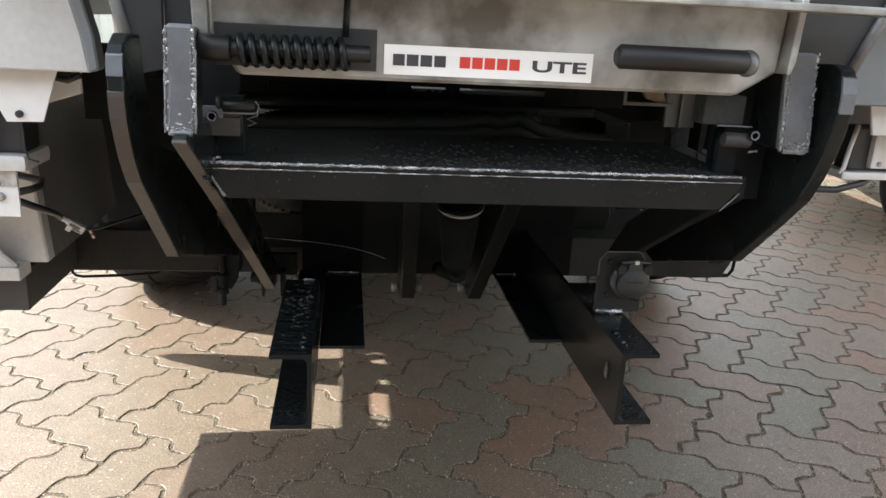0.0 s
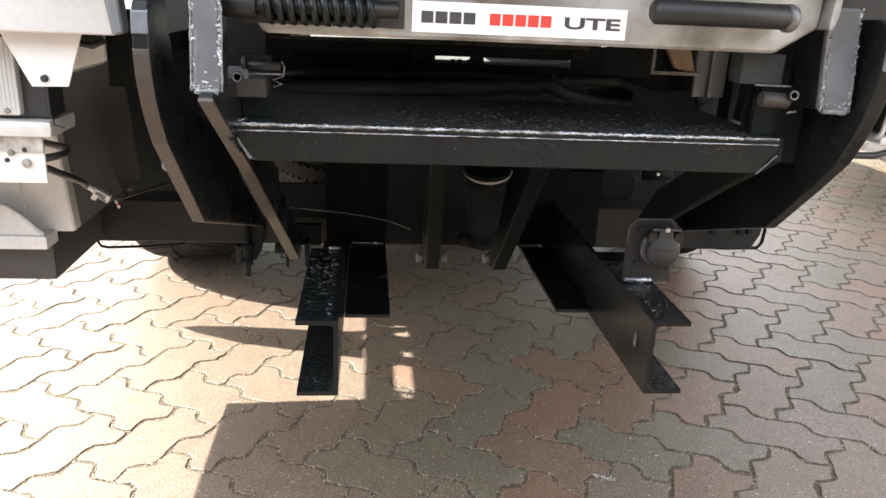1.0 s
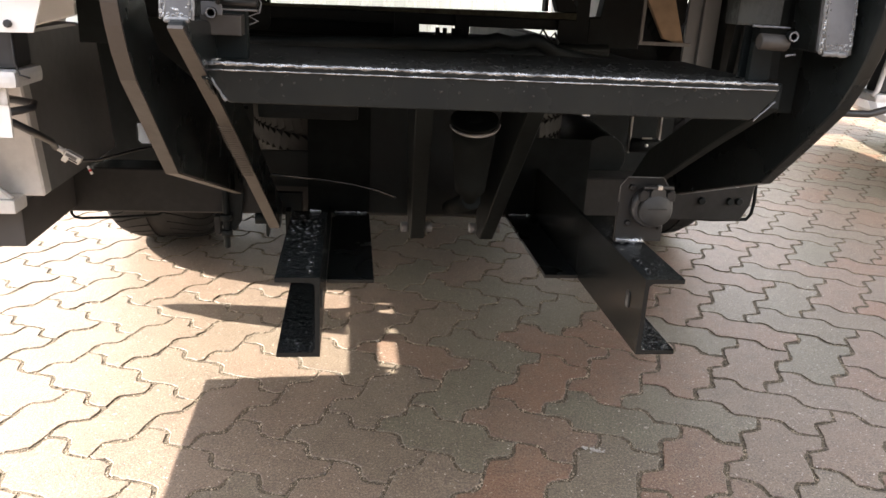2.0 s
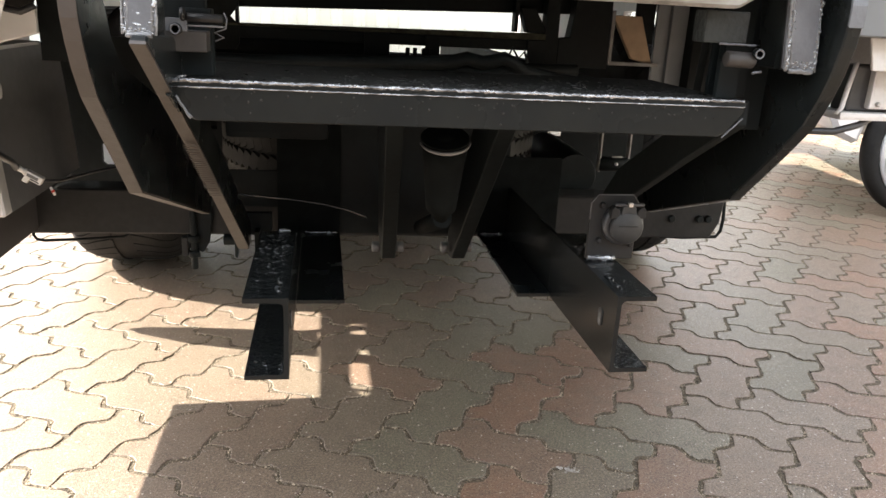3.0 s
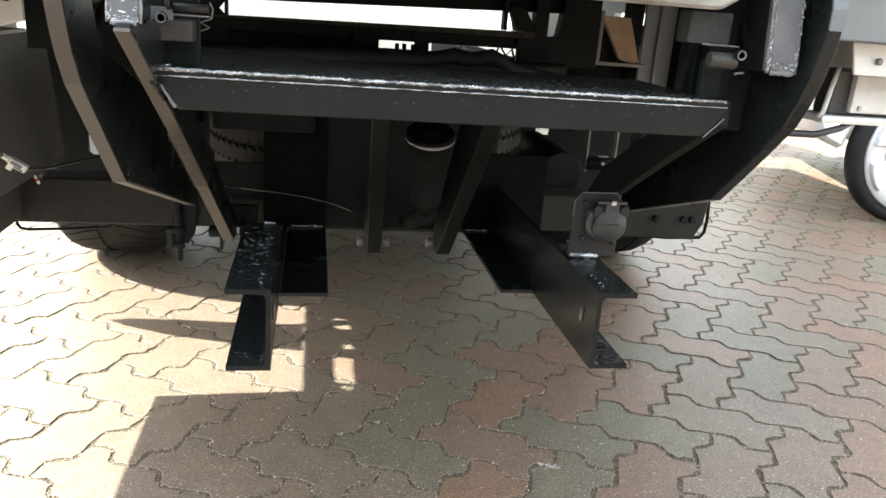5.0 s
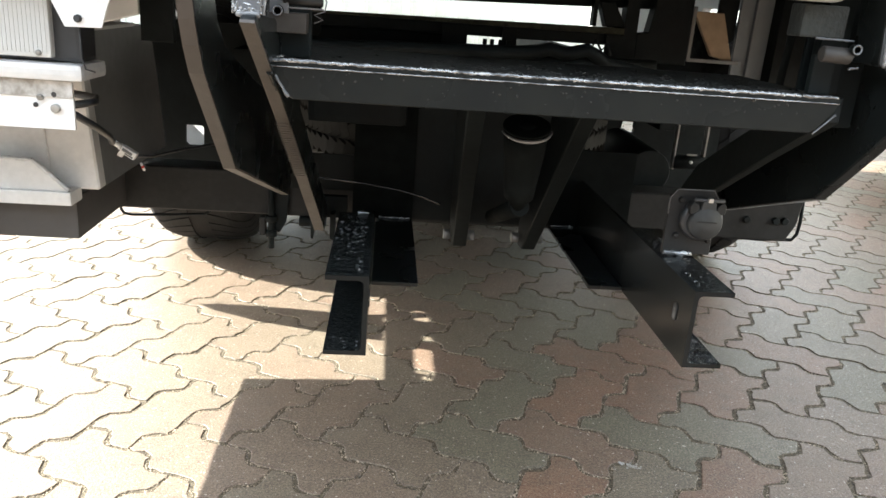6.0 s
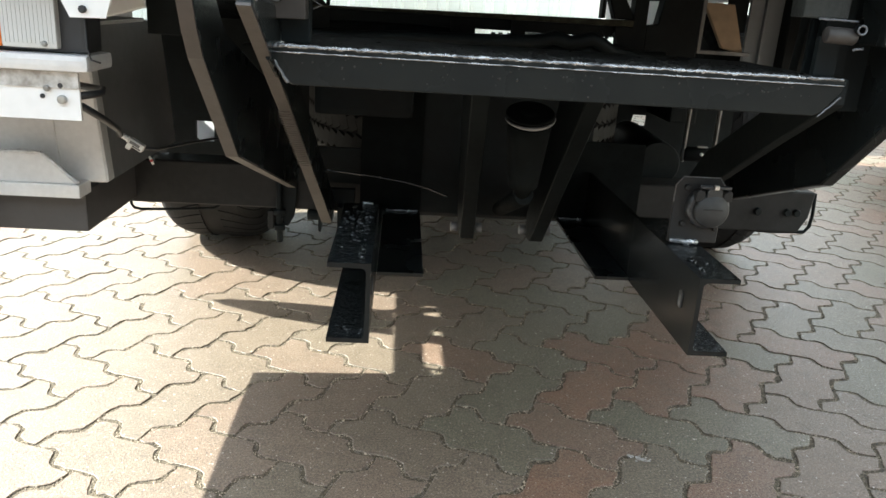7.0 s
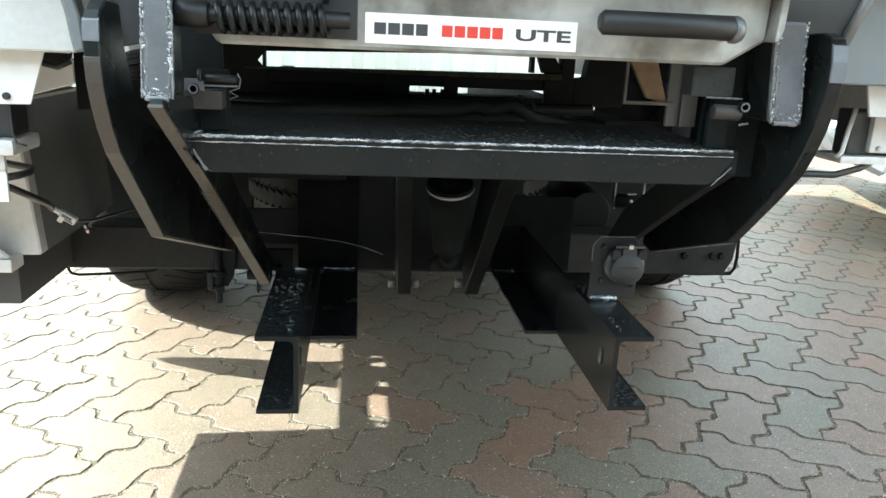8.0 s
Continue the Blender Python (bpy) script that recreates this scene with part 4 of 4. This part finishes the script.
    if s < 0:
        hg = part("lamp_hanger", prism([(-0.483, 0.7455), (-0.504, 0.683), (-0.545, 0.682), (-0.575, 0.7455)], "y", 1.078, 1.081, 0.0005), WHITE, ute, "pale lamp hanger plate")
        part("bolt", rod((-0.529, 1.072, 0.692), (-0.529, 1.079, 0.692), 0.0045, 8), PLASTIC, hg)
        lamp = part("tail_lamp", box((-0.92, 1.12, 0.6375), (-0.544, 1.17, 0.74), 0.006), PLASTIC, ute, "rectangular tail lamp in a dark rubber surround")
        ln = part("lens", box((-0.640, 1.108, 0.642), (-0.575, 1.125, 0.735), 0.004), LENS, lamp)
        for i in range(12):
            part("lens_rib", box((-0.637 + 0.005 * i, 1.1072, 0.648), (-0.6345 + 0.005 * i, 1.1082, 0.73), 0.0002), LENS, ln)
        part("screw", rod((-0.589, 1.104, 0.648), (-0.589, 1.109, 0.648), 0.0035, 12), BOLT, ln)
        part("amber_lens", box((-0.76, 1.108, 0.642), (-0.640, 1.125, 0.735), 0.004), AMBER, lamp)
        part("lamp_tray", box((-0.92, 1.105, 0.616), (-0.54, 1.19, 0.6365), 0.007), ALU, ute, "aluminium lamp tray with rounded edge")
        part("tray_lip", tube([(-0.54, 1.108, 0.70), (-0.54, 1.108, 0.645), (-0.536, 1.108, 0.632), (-0.525, 1.108, 0.629)], 0.0012, 8), PLASTIC, ute)
        part("bracket_strip", box((-0.534, 1.20, 0.739), (-0.497, 1.204, 0.755), 0.001), WHITE, ute)
        part("lamp_wire", tube([(-0.54, 1.19, 0.738), (-0.526, 1.188, 0.725), (-0.510, 1.188, 0.722), (-0.494, 1.19, 0.730)], 0.0045), PLASTIC, ute)
    else:
        hg = part("lamp_hanger", prism([(0.545, 0.7455), (0.556, 0.704), (0.92, 0.704), (0.92, 0.7455)], "y", 1.076, 1.081, 0.001), ALU, ute, "pale lamp hanger plate")
        part("bolt", rod((0.586, 1.070, 0.723), (0.586, 1.077, 0.723), 0.0045, 12), DULLSTEEL, hg)
        lamp = part("tail_lamp", box((0.572, 1.135, 0.6455), (0.92, 1.17, 0.709), 0.004), PLASTIC, ute, "rectangular tail lamp in a dark rubber surround")
        ln = part("lens", box((0.600, 1.125, 0.650), (0.7045, 1.14, 0.7035), 0.004), ALU, lamp)
        part("screw", rod((0.612, 1.121, 0.657), (0.612, 1.126, 0.657), 0.0035, 12), BOLT, ln)
        part("amber_lens", box((0.705, 1.125, 0.650), (0.79, 1.14, 0.7035), 0.004), AMBER, lamp)
        part("lamp_tray", box((0.557, 1.122, 0.634), (0.92, 1.19, 0.645), 0.004), ALU, ute, "aluminium lamp tray with rounded edge")
        part("tray_lip", tube([(0.572, 1.13, 0.712), (0.566, 1.13, 0.68), (0.562, 1.13, 0.650), (0.556, 1.13, 0.641)], 0.0035, 8), ALU, ute)

# guard box on the driver's side
gb = part("guard_box", prism([(-0.611, 0.423), (-0.622, 0.56), (-0.632, 0.658), (-0.93, 0.658), (-0.93, 0.423)], "y", 1.33, 1.36, 0.003), ALU, ute, "dull aluminium guard box with welded seam")
part("weld_seam", bead((-0.690, 1.329, 0.56), (-0.683, 1.329, 0.445), 0.0022, seed=41), ALU, gb)
part("box_side", prism([(-0.6125, 0.4235), (-0.6235, 0.56), (-0.6335, 0.6575), (-0.640, 0.6575), (-0.630, 0.56), (-0.619, 0.4235)], "y", 1.3605, 1.70, 0), SHADEDALU, gb, "inner side of the guard box, shade put into its colour")
part("box_back", box((-0.93, 1.69, 0.425), (-0.642, 1.70, 0.657)), SHADEDALU, gb)
part("box_outer", box((-0.93, 1.362, 0.425), (-0.92, 1.60, 0.657)), ALU, gb)
part("box_top", box((-0.93, 1.362, 0.650), (-0.642, 1.689, 0.657)), ALU, gb)
part("box_sill", prism([(-0.60, 0.672), (-0.532, 0.692), (-0.532, 0.727), (-0.60, 0.727)], "y", 1.303, 1.33, 0.001), WHITE, gb)
part("rubber_buffer", lathe([(0.0, 0.0), (0.0, 0.019), (0.006, 0.0215), (0.022, 0.0215), (0.022, 0.0)], (-0.5512, 1.279, 0.7375)), RUBBER, gb, "round black rubber buffer")
rib = join(box((-0.570, 1.276, 0.7425), (-0.529, 1.302, 0.7535), 0.001), *[box((-0.5685 + 0.0055 * i, 1.2745, 0.743), (-0.5655 + 0.0055 * i, 1.2765, 0.753), 0.0006) for i in range(7)])
part("ribbed_plate", rib, ALU, gb, "ribbed aluminium plate")
# Dark piece added to block the pale gap beside the sill.
part("box_stay", box((-0.5315, 1.31, 0.655), (-0.485, 1.325, 0.765), 0.001), CHASSIS, gb)
part("box_lid", box((-0.93, 1.34, 0.658), (-0.63, 1.60, 0.664), 0.001), ALU, gb)
# The second, forward box is unseen, added to shade the paving.
part("step_board", join(box((-0.907, 1.34, 0.338), (-0.652, 1.668, 0.405), 0.003), box((-0.909, 1.02, 0.340), (-0.82, 1.339, 0.405), 0.003)), STEPGREY, ute, "black board under the guard box, lengthened out of view to cast shade")
gus = part("gusset", prism([(-0.643, 0.427), (-0.95, 0.427), (-0.95, 0.474), (-0.693, 0.474)], "y", 1.296, 1.302, 0.001), ALU, ute)
part("gusset_foot", box((-0.95, 1.29, 0.406), (-0.640, 1.335, 0.427), 0.003), ALU, gus)
beads(gus, WELDALU, ((-0.643, 1.296, 0.429), (-0.693, 1.296, 0.474), 0.003), ((-0.693, 1.296, 0.474), (-0.75, 1.296, 0.474), 0.003))
wb = part("number_bracket", box((-0.92, 1.12, 0.555), (-0.558, 1.124, 0.613), 0.0005), WHITE, ute, "white drilled bracket plate")
part("bracket_fold", box((-0.92, 1.1175, 0.5945), (-0.5575, 1.1195, 0.6145), 0.0005), DIRTYALU, wb, "dirty folded aluminium strip")
for x, z, r, m in ((-0.579, 0.581, 0.0055, BOLT), (-0.596, 0.594, 0.004, BOLT), (-0.580, 0.598, 0.004, PLASTIC), (-0.603, 0.584, 0.003, PLASTIC)):
    part("bolt" if m is BOLT else "drilled_hole", rod((x, 1.1135 if m is BOLT else 1.1170, z), (x, 1.121, z), r, 12), m, wb)
# inner guard behind the arm, with an opening
part("inner_guard", prism([(-0.70, 0.30), (-0.368, 0.30), (-0.368, 0.66), (-0.70, 0.66)], "y", 1.93, 1.94, 0, [[(-0.403, 0.467), (-0.383, 0.467), (-0.383, 0.492), (-0.398, 0.492), (-0.404, 0.48)], [(-0.625, 0.381), (-0.594, 0.381), (-0.590, 0.385), (-0.590, 0.424), (-0.594, 0.428), (-0.631, 0.429), (-0.632, 0.388)]]), CHASSIS, ute)
# Pale plate added and tilted into the sun to brighten the opening.
part("pale_bracket", prism([(1.99, 0.345), (2.06, 0.455), (2.065, 0.45), (1.995, 0.34)], "x", -0.69, -0.54), WHITE, ute, "pale plate added to catch sun behind the opening")
# lamp wires and plug
part("lamp_wire", tube([(-0.60, 1.128, 0.583), (-0.566, 1.13, 0.584), (-0.552, 1.14, 0.586), (-0.547, 1.16, 0.586), (-0.56, 1.20, 0.585), (-0.61, 1.24, 0.584)], 0.005), PLASTIC, ute)
part("lamp_wire", tube([(-0.60, 1.128, 0.575), (-0.560, 1.13, 0.572), (-0.556, 1.18, 0.55), (-0.566, 1.26, 0.522), (-0.576, 1.297, 0.5065)], 0.0048), PLASTIC, ute)
PLUG = pose(-0.5525, 1.297, 0.4925) @ pose(0, 0, 0, 0, 31, 0)


def plug_piece(bm):
    bmesh.ops.transform(bm, matrix=PLUG, verts=bm.verts)
    return bm


plug = part("wire_plug", plug_piece(box((-0.0125, -0.006, -0.0058), (0.0115, 0.006, 0.0058), 0.002)), CLEARPLASTIC, ute, "milky plastic wire plug")
part("plug_neck", plug_piece(join(rod((-0.026, 0, 0.001), (-0.0125, 0, 0.001), 0.0042), rod((-0.016, 0, 0.001), (-0.013, 0, 0.001), 0.0056, 16))), CLEARPLASTIC, plug)
part("plug_latch", plug_piece(box((-0.010, -0.0078, -0.001), (0.006, -0.0062, 0.0032), 0.0006)), DULLSTEEL, plug)
part("plug_tab", plug_piece(box((-0.013, -0.004, -0.0125), (-0.005, 0.004, -0.0060), 0.0015)), CLEARPLASTIC, plug)
part("plug_slot", plug_piece(box((-0.004, -0.0068, -0.0042), (0.009, -0.0061, -0.0022), 0.0003)), PLASTIC, plug)
part("wire_end", rod((-0.585, 1.45, 0.443), (-0.579, 1.45, 0.429), 0.0022, 10), WHITE, ute, "bare white wire end")
part("red_wire", tube([(-0.545, 1.30, 0.487), (-0.532, 1.33, 0.481), (-0.50, 1.42, 0.478), (-0.42, 1.6, 0.47)], 0.0022), PLASTIC, ute)
part("wire_band", rod((-0.5828, 1.45, 0.438), (-0.5808, 1.45, 0.4335), 0.0027, 10), REDINK, ute, "red wire band")
# cable hanging from the lamp tray on the kerb side
part("lamp_cable", tube([(0.40, 1.15, 0.610), (0.47, 1.14, 0.613), (0.515, 1.135, 0.6165), (0.558, 1.132, 0.6165), (0.595, 1.132, 0.627), (0.625, 1.14, 0.640)], 0.005), PLASTIC, ute)

# ---- parked car ----
car = thing("car", "silver white hatchback car with plastic hubcaps, parked on the pavers", "car", pose(2.225, 2.80, 0, 0, 0, -2))
BODY = [(-0.47, 0.42), (-0.42, 0.33), (-0.33, 0.29), (-0.31, 0.36), (-0.22, 0.52), (0, 0.605), (0.22, 0.52), (0.31, 0.36), (0.31, 0.20), (2.1, 0.20), (2.11, 0.36), (2.2, 0.52), (2.42, 0.605), (2.64, 0.52), (2.73, 0.36), (2.73, 0.22), (3.2, 0.28), (3.25, 0.6), (3.1, 0.85), (2.4, 0.95), (1.8, 1.4), (0.2, 1.45), (-0.30, 1.1), (-0.45, 0.95), (-0.50, 0.6)]
body_bm = prism(BODY, "y", 0.02, 1.6, 0.02)
for v in body_bm.verts:
    if v.co.x < -0.2:
        v.co.x += 0.25 * v.co.y
body = part("body", body_bm, CARWHITE, car)
for a, b in ((-0.05, 0.95), (1.0, 1.75)):
    top = 1.38 if a < 0.5 else 1.36
    part("side_window", prism([(a + (0.1 if a > 0.5 else 0), 0.98), (b + (0.3 if a > 0.5 else 0), 0.98), (b, top), (a + 0.3 if a < 0.5 else a + 0.1, top)], "y", 0.012, 0.024, 0.002), WINDOWGLASS, body)


def hubcap(bm_parent, cx):
    hub = part("hubcap", lathe([(0.03, 0.232), (0.0, 0.236), (-0.006, 0.228), (-0.004, 0.205), (-0.012, 0.12), (-0.016, 0.06), (-0.017, 0.0)], (cx, 0, 0.285), "y", 64), HUB, bm_parent, "silver plastic hubcap")
    for k in range(7):
        a0 = 2 * math.pi * k / 7 + 0.445
        def turned(pts, a):
            return [(cx + u * math.cos(a) - v * math.sin(a), 0.285 + u * math.sin(a) + v * math.cos(a)) for u, v in pts]
        part("vent_hole", prism(turned([(0.098, 0.010), (0.118, 0.021), (0.150, 0.024), (0.158, 0.0), (0.150, -0.024), (0.118, -0.021), (0.098, -0.010)], a0), "y", -0.0145, 0.01, 0.0), PLASTIC, hub)
        spoke = prism(turned([(0.045, -0.021), (0.105, -0.030), (0.165, -0.040), (0.207, -0.062), (0.216, -0.030), (0.218, 0.0), (0.216, 0.030), (0.207, 0.062), (0.165, 0.040), (0.105, 0.030), (0.045, 0.021)], a0 + math.pi / 7), "y", -0.024, 0.0, 0.004)
        part("spoke", spoke, HUB, hub)
    part("hub_centre", lathe([(-0.015, 0.05), (-0.027, 0.048), (-0.030, 0.0)], (cx, 0, 0.285), "y", 32), HUB, hub)


for cx in (0.0, 2.42):
    t = part("tyre", lathe([(0.075, 0.2), (0.075, 0.26), (0.065, 0.28), (0.025, 0.285), (0.005, 0.272), (-0.004, 0.25), (0.006, 0.236)], (cx, 0, 0.285), "y", 64), RUBBER, car)
    hubcap(t, cx)

# ---- paving: interlocking zigzag pavers in herringbone, laid on the diagonal ----
W, LAY = 0.1125, radians(45 + 5.9)
PU, QU = Vector((math.cos(LAY), math.sin(LAY), 0)), Vector((math.sin(LAY), -math.cos(LAY), 0))
ORIGIN = Vector((-0.839, 1.341, 0))
SIDE = ((0.0, 0.0), (0.26, 0.095), (0.41, 0.085), (0.59, -0.085), (0.74, -0.095))


def outline(nodes):
    """The wavy outline through grid nodes, in units of the grid."""
    pts = []
    for (a, b), (c, d) in zip(nodes, nodes[1:] + nodes[:1]):
        for f, o in SIDE:
            pts.append((a + (c - a) * f - (d - b) * o * FLIP, b + (d - b) * f + (c - a) * o * FLIP))
    return pts


FLIP = -1.0  # the q axis lies clockwise of the p axis


def paver_shape(along_p, seed, fine=True, gap=0.0040, lip=0.0012):
    nodes = [(0, 0), (1, 0), (2, 0), (2, 1), (1, 1), (0, 1)] if along_p else [(0, 0), (1, 0), (1, 1), (1, 2), (0, 2), (0, 1)]
    raw = [Vector((p * W, q * W)) for p, q in outline(nodes)]
    crumble = random.Random(seed)
    pts = [] if fine else raw
    for i, a in enumerate(raw if fine else []):
        b, c, d = raw[(i + 1) % len(raw)], raw[(i + 2) % len(raw)], raw[i - 1]
        pts += [a, (a + b) * 0.5625 - (c + d) * 0.0625]
    pts = [p + Vector((crumble.gauss(0, 0.0011), crumble.gauss(0, 0.0011))) for p in pts]
    heart = Vector((sum(p.x for p in pts), sum(p.y for p in pts))) / len(pts)
    for k in crumble.sample(range(len(pts)), 7 if fine else 0):
        pts[k] = pts[k].lerp(heart, crumble.uniform(0.02, 0.055))  # chipped edges
    n = len(pts)

    def inset(d):
        out = []
        for i in range(n):
            u, v = (pts[i] - pts[i - 1]).normalized(), (pts[(i + 1) % n] - pts[i]).normalized()
            k = (u + v).normalized()
            out.append(pts[i] + Vector((-k.y, k.x)) * d)
        return out
    co = [PU * p.x + QU * p.y for p in inset(gap + lip)]
    low = [PU * p.x + QU * p.y - Vector((0, 0, 0.0009)) for p in inset(gap)]
    deep = [v - Vector((0, 0, 0.012)) for v in low]
    faces = [tuple(range(n))[::-1]] + [(i, (i + 1) % n, n + (i + 1) % n, n + i) for i in range(n)] + [(n + i, n + (i + 1) % n, 2 * n + (i + 1) % n, 2 * n + i) for i in range(n)]
    return co + low + deep, faces


SHAPES = {(k, s): paver_shape(k, 10 * s + k) for k in (True, False) for s in range(8)}
SHAPES.update({(k, "far"): paver_shape(k, 99 + k, False) for k in (True, False)})
MESHES = {}
for k, (co, faces) in SHAPES.items():
    me = bpy.data.meshes.new("paver")
    me.from_pydata([tuple(v) for v in co], [], faces)
    bmt = bmesh.new()
    bmt.from_mesh(me)
    bmesh.ops.recalc_face_normals(bmt, faces=bmt.faces)
    if sum(f.normal.z for f in bmt.faces if len(f.verts) > 4) < 0:
        bmesh.ops.reverse_faces(bmt, faces=bmt.faces)
    bmt.to_mesh(me)
    bmt.free()
    me.materials.append(PAVER)
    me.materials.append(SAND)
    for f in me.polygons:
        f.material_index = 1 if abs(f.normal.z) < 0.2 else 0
    MESHES[k] = me

# tones of pavers that stand out: place and shade from red (0) to grey (1)
TONES = (
    (0.24, 1.50, 0.05), (0.39, 1.53, 0.15), (0.53, 1.52, 0.12), (0.67, 1.85, 0.18), (0.19, 1.28, 0.30), (0.41, 1.24, 0.20), (0.68, 1.56, 0.35), (0.75, 1.23, 0.38),
    (0.56, 1.23, 0.45), (1.03, 1.62, 0.36), (1.18, 2.06, 0.30), (0.76, 2.18, 0.15), (0.37, 1.70, 0.30), (0.32, 1.38, 0.95), (0.35, 1.81, 0.90), (0.49, 1.37, 0.97),
    (0.31, 1.23, 0.85), (0.86, 1.61, 0.97), (0.84, 1.87, 0.78), (0.99, 1.83, 0.85), (1.03, 2.05, 0.80), (0.92, 1.31, 0.90), (0.61, 1.42, 0.50), (0.87, 1.40, 0.70),
    (0.07, 1.47, 0.90), (0.05, 1.29, 0.86), (0.04, 1.59, 0.28), (-0.07, 1.32, 0.55), (-0.23, 1.45, 0.48), (-0.38, 1.46, 0.45), (-0.12, 1.44, 0.70), (0.15, 1.84, 0.85),
)
paving = tagged(new("pavement"), "weathered red and grey interlocking zigzag concrete pavers", "paving", kind="structure")
rnd = random.Random(5)
near, far_co, far_faces, far_index = 0, [], [], []
cells = []
for i in range(-70, 120):
    for j in range(-90, 100):
        kind = (i - j) % 4
        if kind not in (0, 3):
            continue
        at = ORIGIN + PU * (i * W) + QU * (j * W)
        if -5.15 < at.x < 6.0 and -4.45 < at.y < 7.45:
            cells.append((at, kind == 0))
for at, along in sorted(cells, key=lambda c: (c[0] - Vector((0.05, 1.75, 0))).length):
    mid = PU * (W if along else W / 2) + QU * (W / 2 if along else W)
    tip = Matrix.Translation(at + mid + Vector((0, 0, rnd.uniform(-0.0006, 0.0006)))) @ pose(0, 0, 0, rnd.gauss(0, 0.13), rnd.gauss(0, 0.13), rnd.gauss(0, 0.12)) @ Matrix.Translation(-mid)
    if near < 300:
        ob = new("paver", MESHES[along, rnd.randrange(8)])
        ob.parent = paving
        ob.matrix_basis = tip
        spot_xy = at + mid
        shade = [v for x, y, v in TONES if (Vector((x, y, 0)) - spot_xy).length < 0.062]
        ob.color = (shade[0] if shade else rnd.uniform(0.42, 0.78) if spot_xy.x < -0.1 else rnd.random(), 0.0, 0.0, 1.0)
        near += 1
    else:
        me = MESHES[along, "far" if near > 900 else rnd.randrange(8)]
        near += 1
        base = len(far_co)
        far_co += [tuple(tip @ v.co) for v in me.vertices]
        far_faces += [tuple(base + v for v in f.vertices) for f in me.polygons]
        far_index += [f.material_index for f in me.polygons]
fme = bpy.data.meshes.new("far_pavers")
fme.from_pydata(far_co, [], far_faces)
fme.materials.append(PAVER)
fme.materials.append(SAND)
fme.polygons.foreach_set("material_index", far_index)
fob = new("far_pavers", fme)
fob.parent = paving
fob.color = (0.0, 1.0, 0.0, 1.0)
tagged(fob, kind="stuff")


GRIT = material("joint_grit", (0.38, 0.31, 0.23), 0.9, var=0.6, scale=45, bump=0, col2=(0.05, 0.042, 0.035))
grnd = random.Random(21)
gco, gfa = [], []
OCTA = ((1, 0, 0), (-1, 0, 0), (0, 1, 0), (0, -1, 0), (0, 0, 1), (0, 0, -1))
OFACE = ((0, 2, 4), (2, 1, 4), (1, 3, 4), (3, 0, 4), (2, 0, 5), (1, 2, 5), (3, 1, 5), (0, 3, 5))
for at, along in sorted(cells, key=lambda c: (c[0] - Vector((0.1, 1.2, 0))).length)[:340]:
    nodes = [(0, 0), (1, 0), (2, 0), (2, 1), (1, 1), (0, 1)] if along else [(0, 0), (1, 0), (1, 1), (1, 2), (0, 2), (0, 1)]
    line = [at + PU * (p * W) + QU * (q * W) for p, q in outline(nodes)]
    for k in range(170):
        e = grnd.randrange(len(line))
        p = line[e].lerp(line[(e + 1) % len(line)], grnd.random()) + Vector((grnd.gauss(0, 0.0031), grnd.gauss(0, 0.0031), -0.0010))
        r, base, spin = grnd.uniform(0.0006, 0.0012) + 0.0016 * grnd.random() ** 5, len(gco), grnd.uniform(0, 90)
        turn = pose(p.x, p.y, p.z, grnd.uniform(0, 40), grnd.uniform(0, 40), spin)
        gco += [tuple(turn @ Vector((r * x * grnd.uniform(0.7, 1.3), r * y * grnd.uniform(0.7, 1.3), r * z * grnd.uniform(0.7, 1.2)))) for x, y, z in OCTA]
        gfa += [tuple(base + i for i in f) for f in OFACE]
gme = bpy.data.meshes.new("joint_grit")
gme.from_pydata(gco, [], gfa)
gme.materials.append(GRIT)
gob = new("joint_grit", gme)
gob.parent = paving
tagged(gob, kind="stuff")

# a dried spot of paint
spot = bmesh.new()
srnd = random.Random(8)
for dx, dy, r in ((0.001, 0.001, 0.0065), (0.010, -0.004, 0.0050), (-0.009, 0.006, 0.0045), (0.017, -0.008, 0.0028), (-0.014, 0.010, 0.0024), (-0.004, -0.007, 0.0022), (0.006, 0.008, 0.0020), (0.021, -0.003, 0.0015)):
    ring = [spot.verts.new((0.256 + dx + r * srnd.uniform(0.55, 1.3) * math.cos(2 * math.pi * k / 14), 1.246 + dy + r * srnd.uniform(0.55, 1.3) * math.sin(2 * math.pi * k / 14), 0.0012 + 0.0001 * r / 0.01)) for k in range(14)]
    spot.faces.new(ring)
r = bmesh.ops.extrude_face_region(spot, geom=list(spot.faces))
bmesh.ops.translate(spot, vec=(0, 0, 0.0008), verts=[g for g in r["geom"] if isinstance(g, bmesh.types.BMVert)])
bmesh.ops.recalc_face_normals(spot, faces=spot.faces)
tagged(part("paint_spot", spot, SPOTWHITE, None), "dried white paint spot on the pavers", "stain")
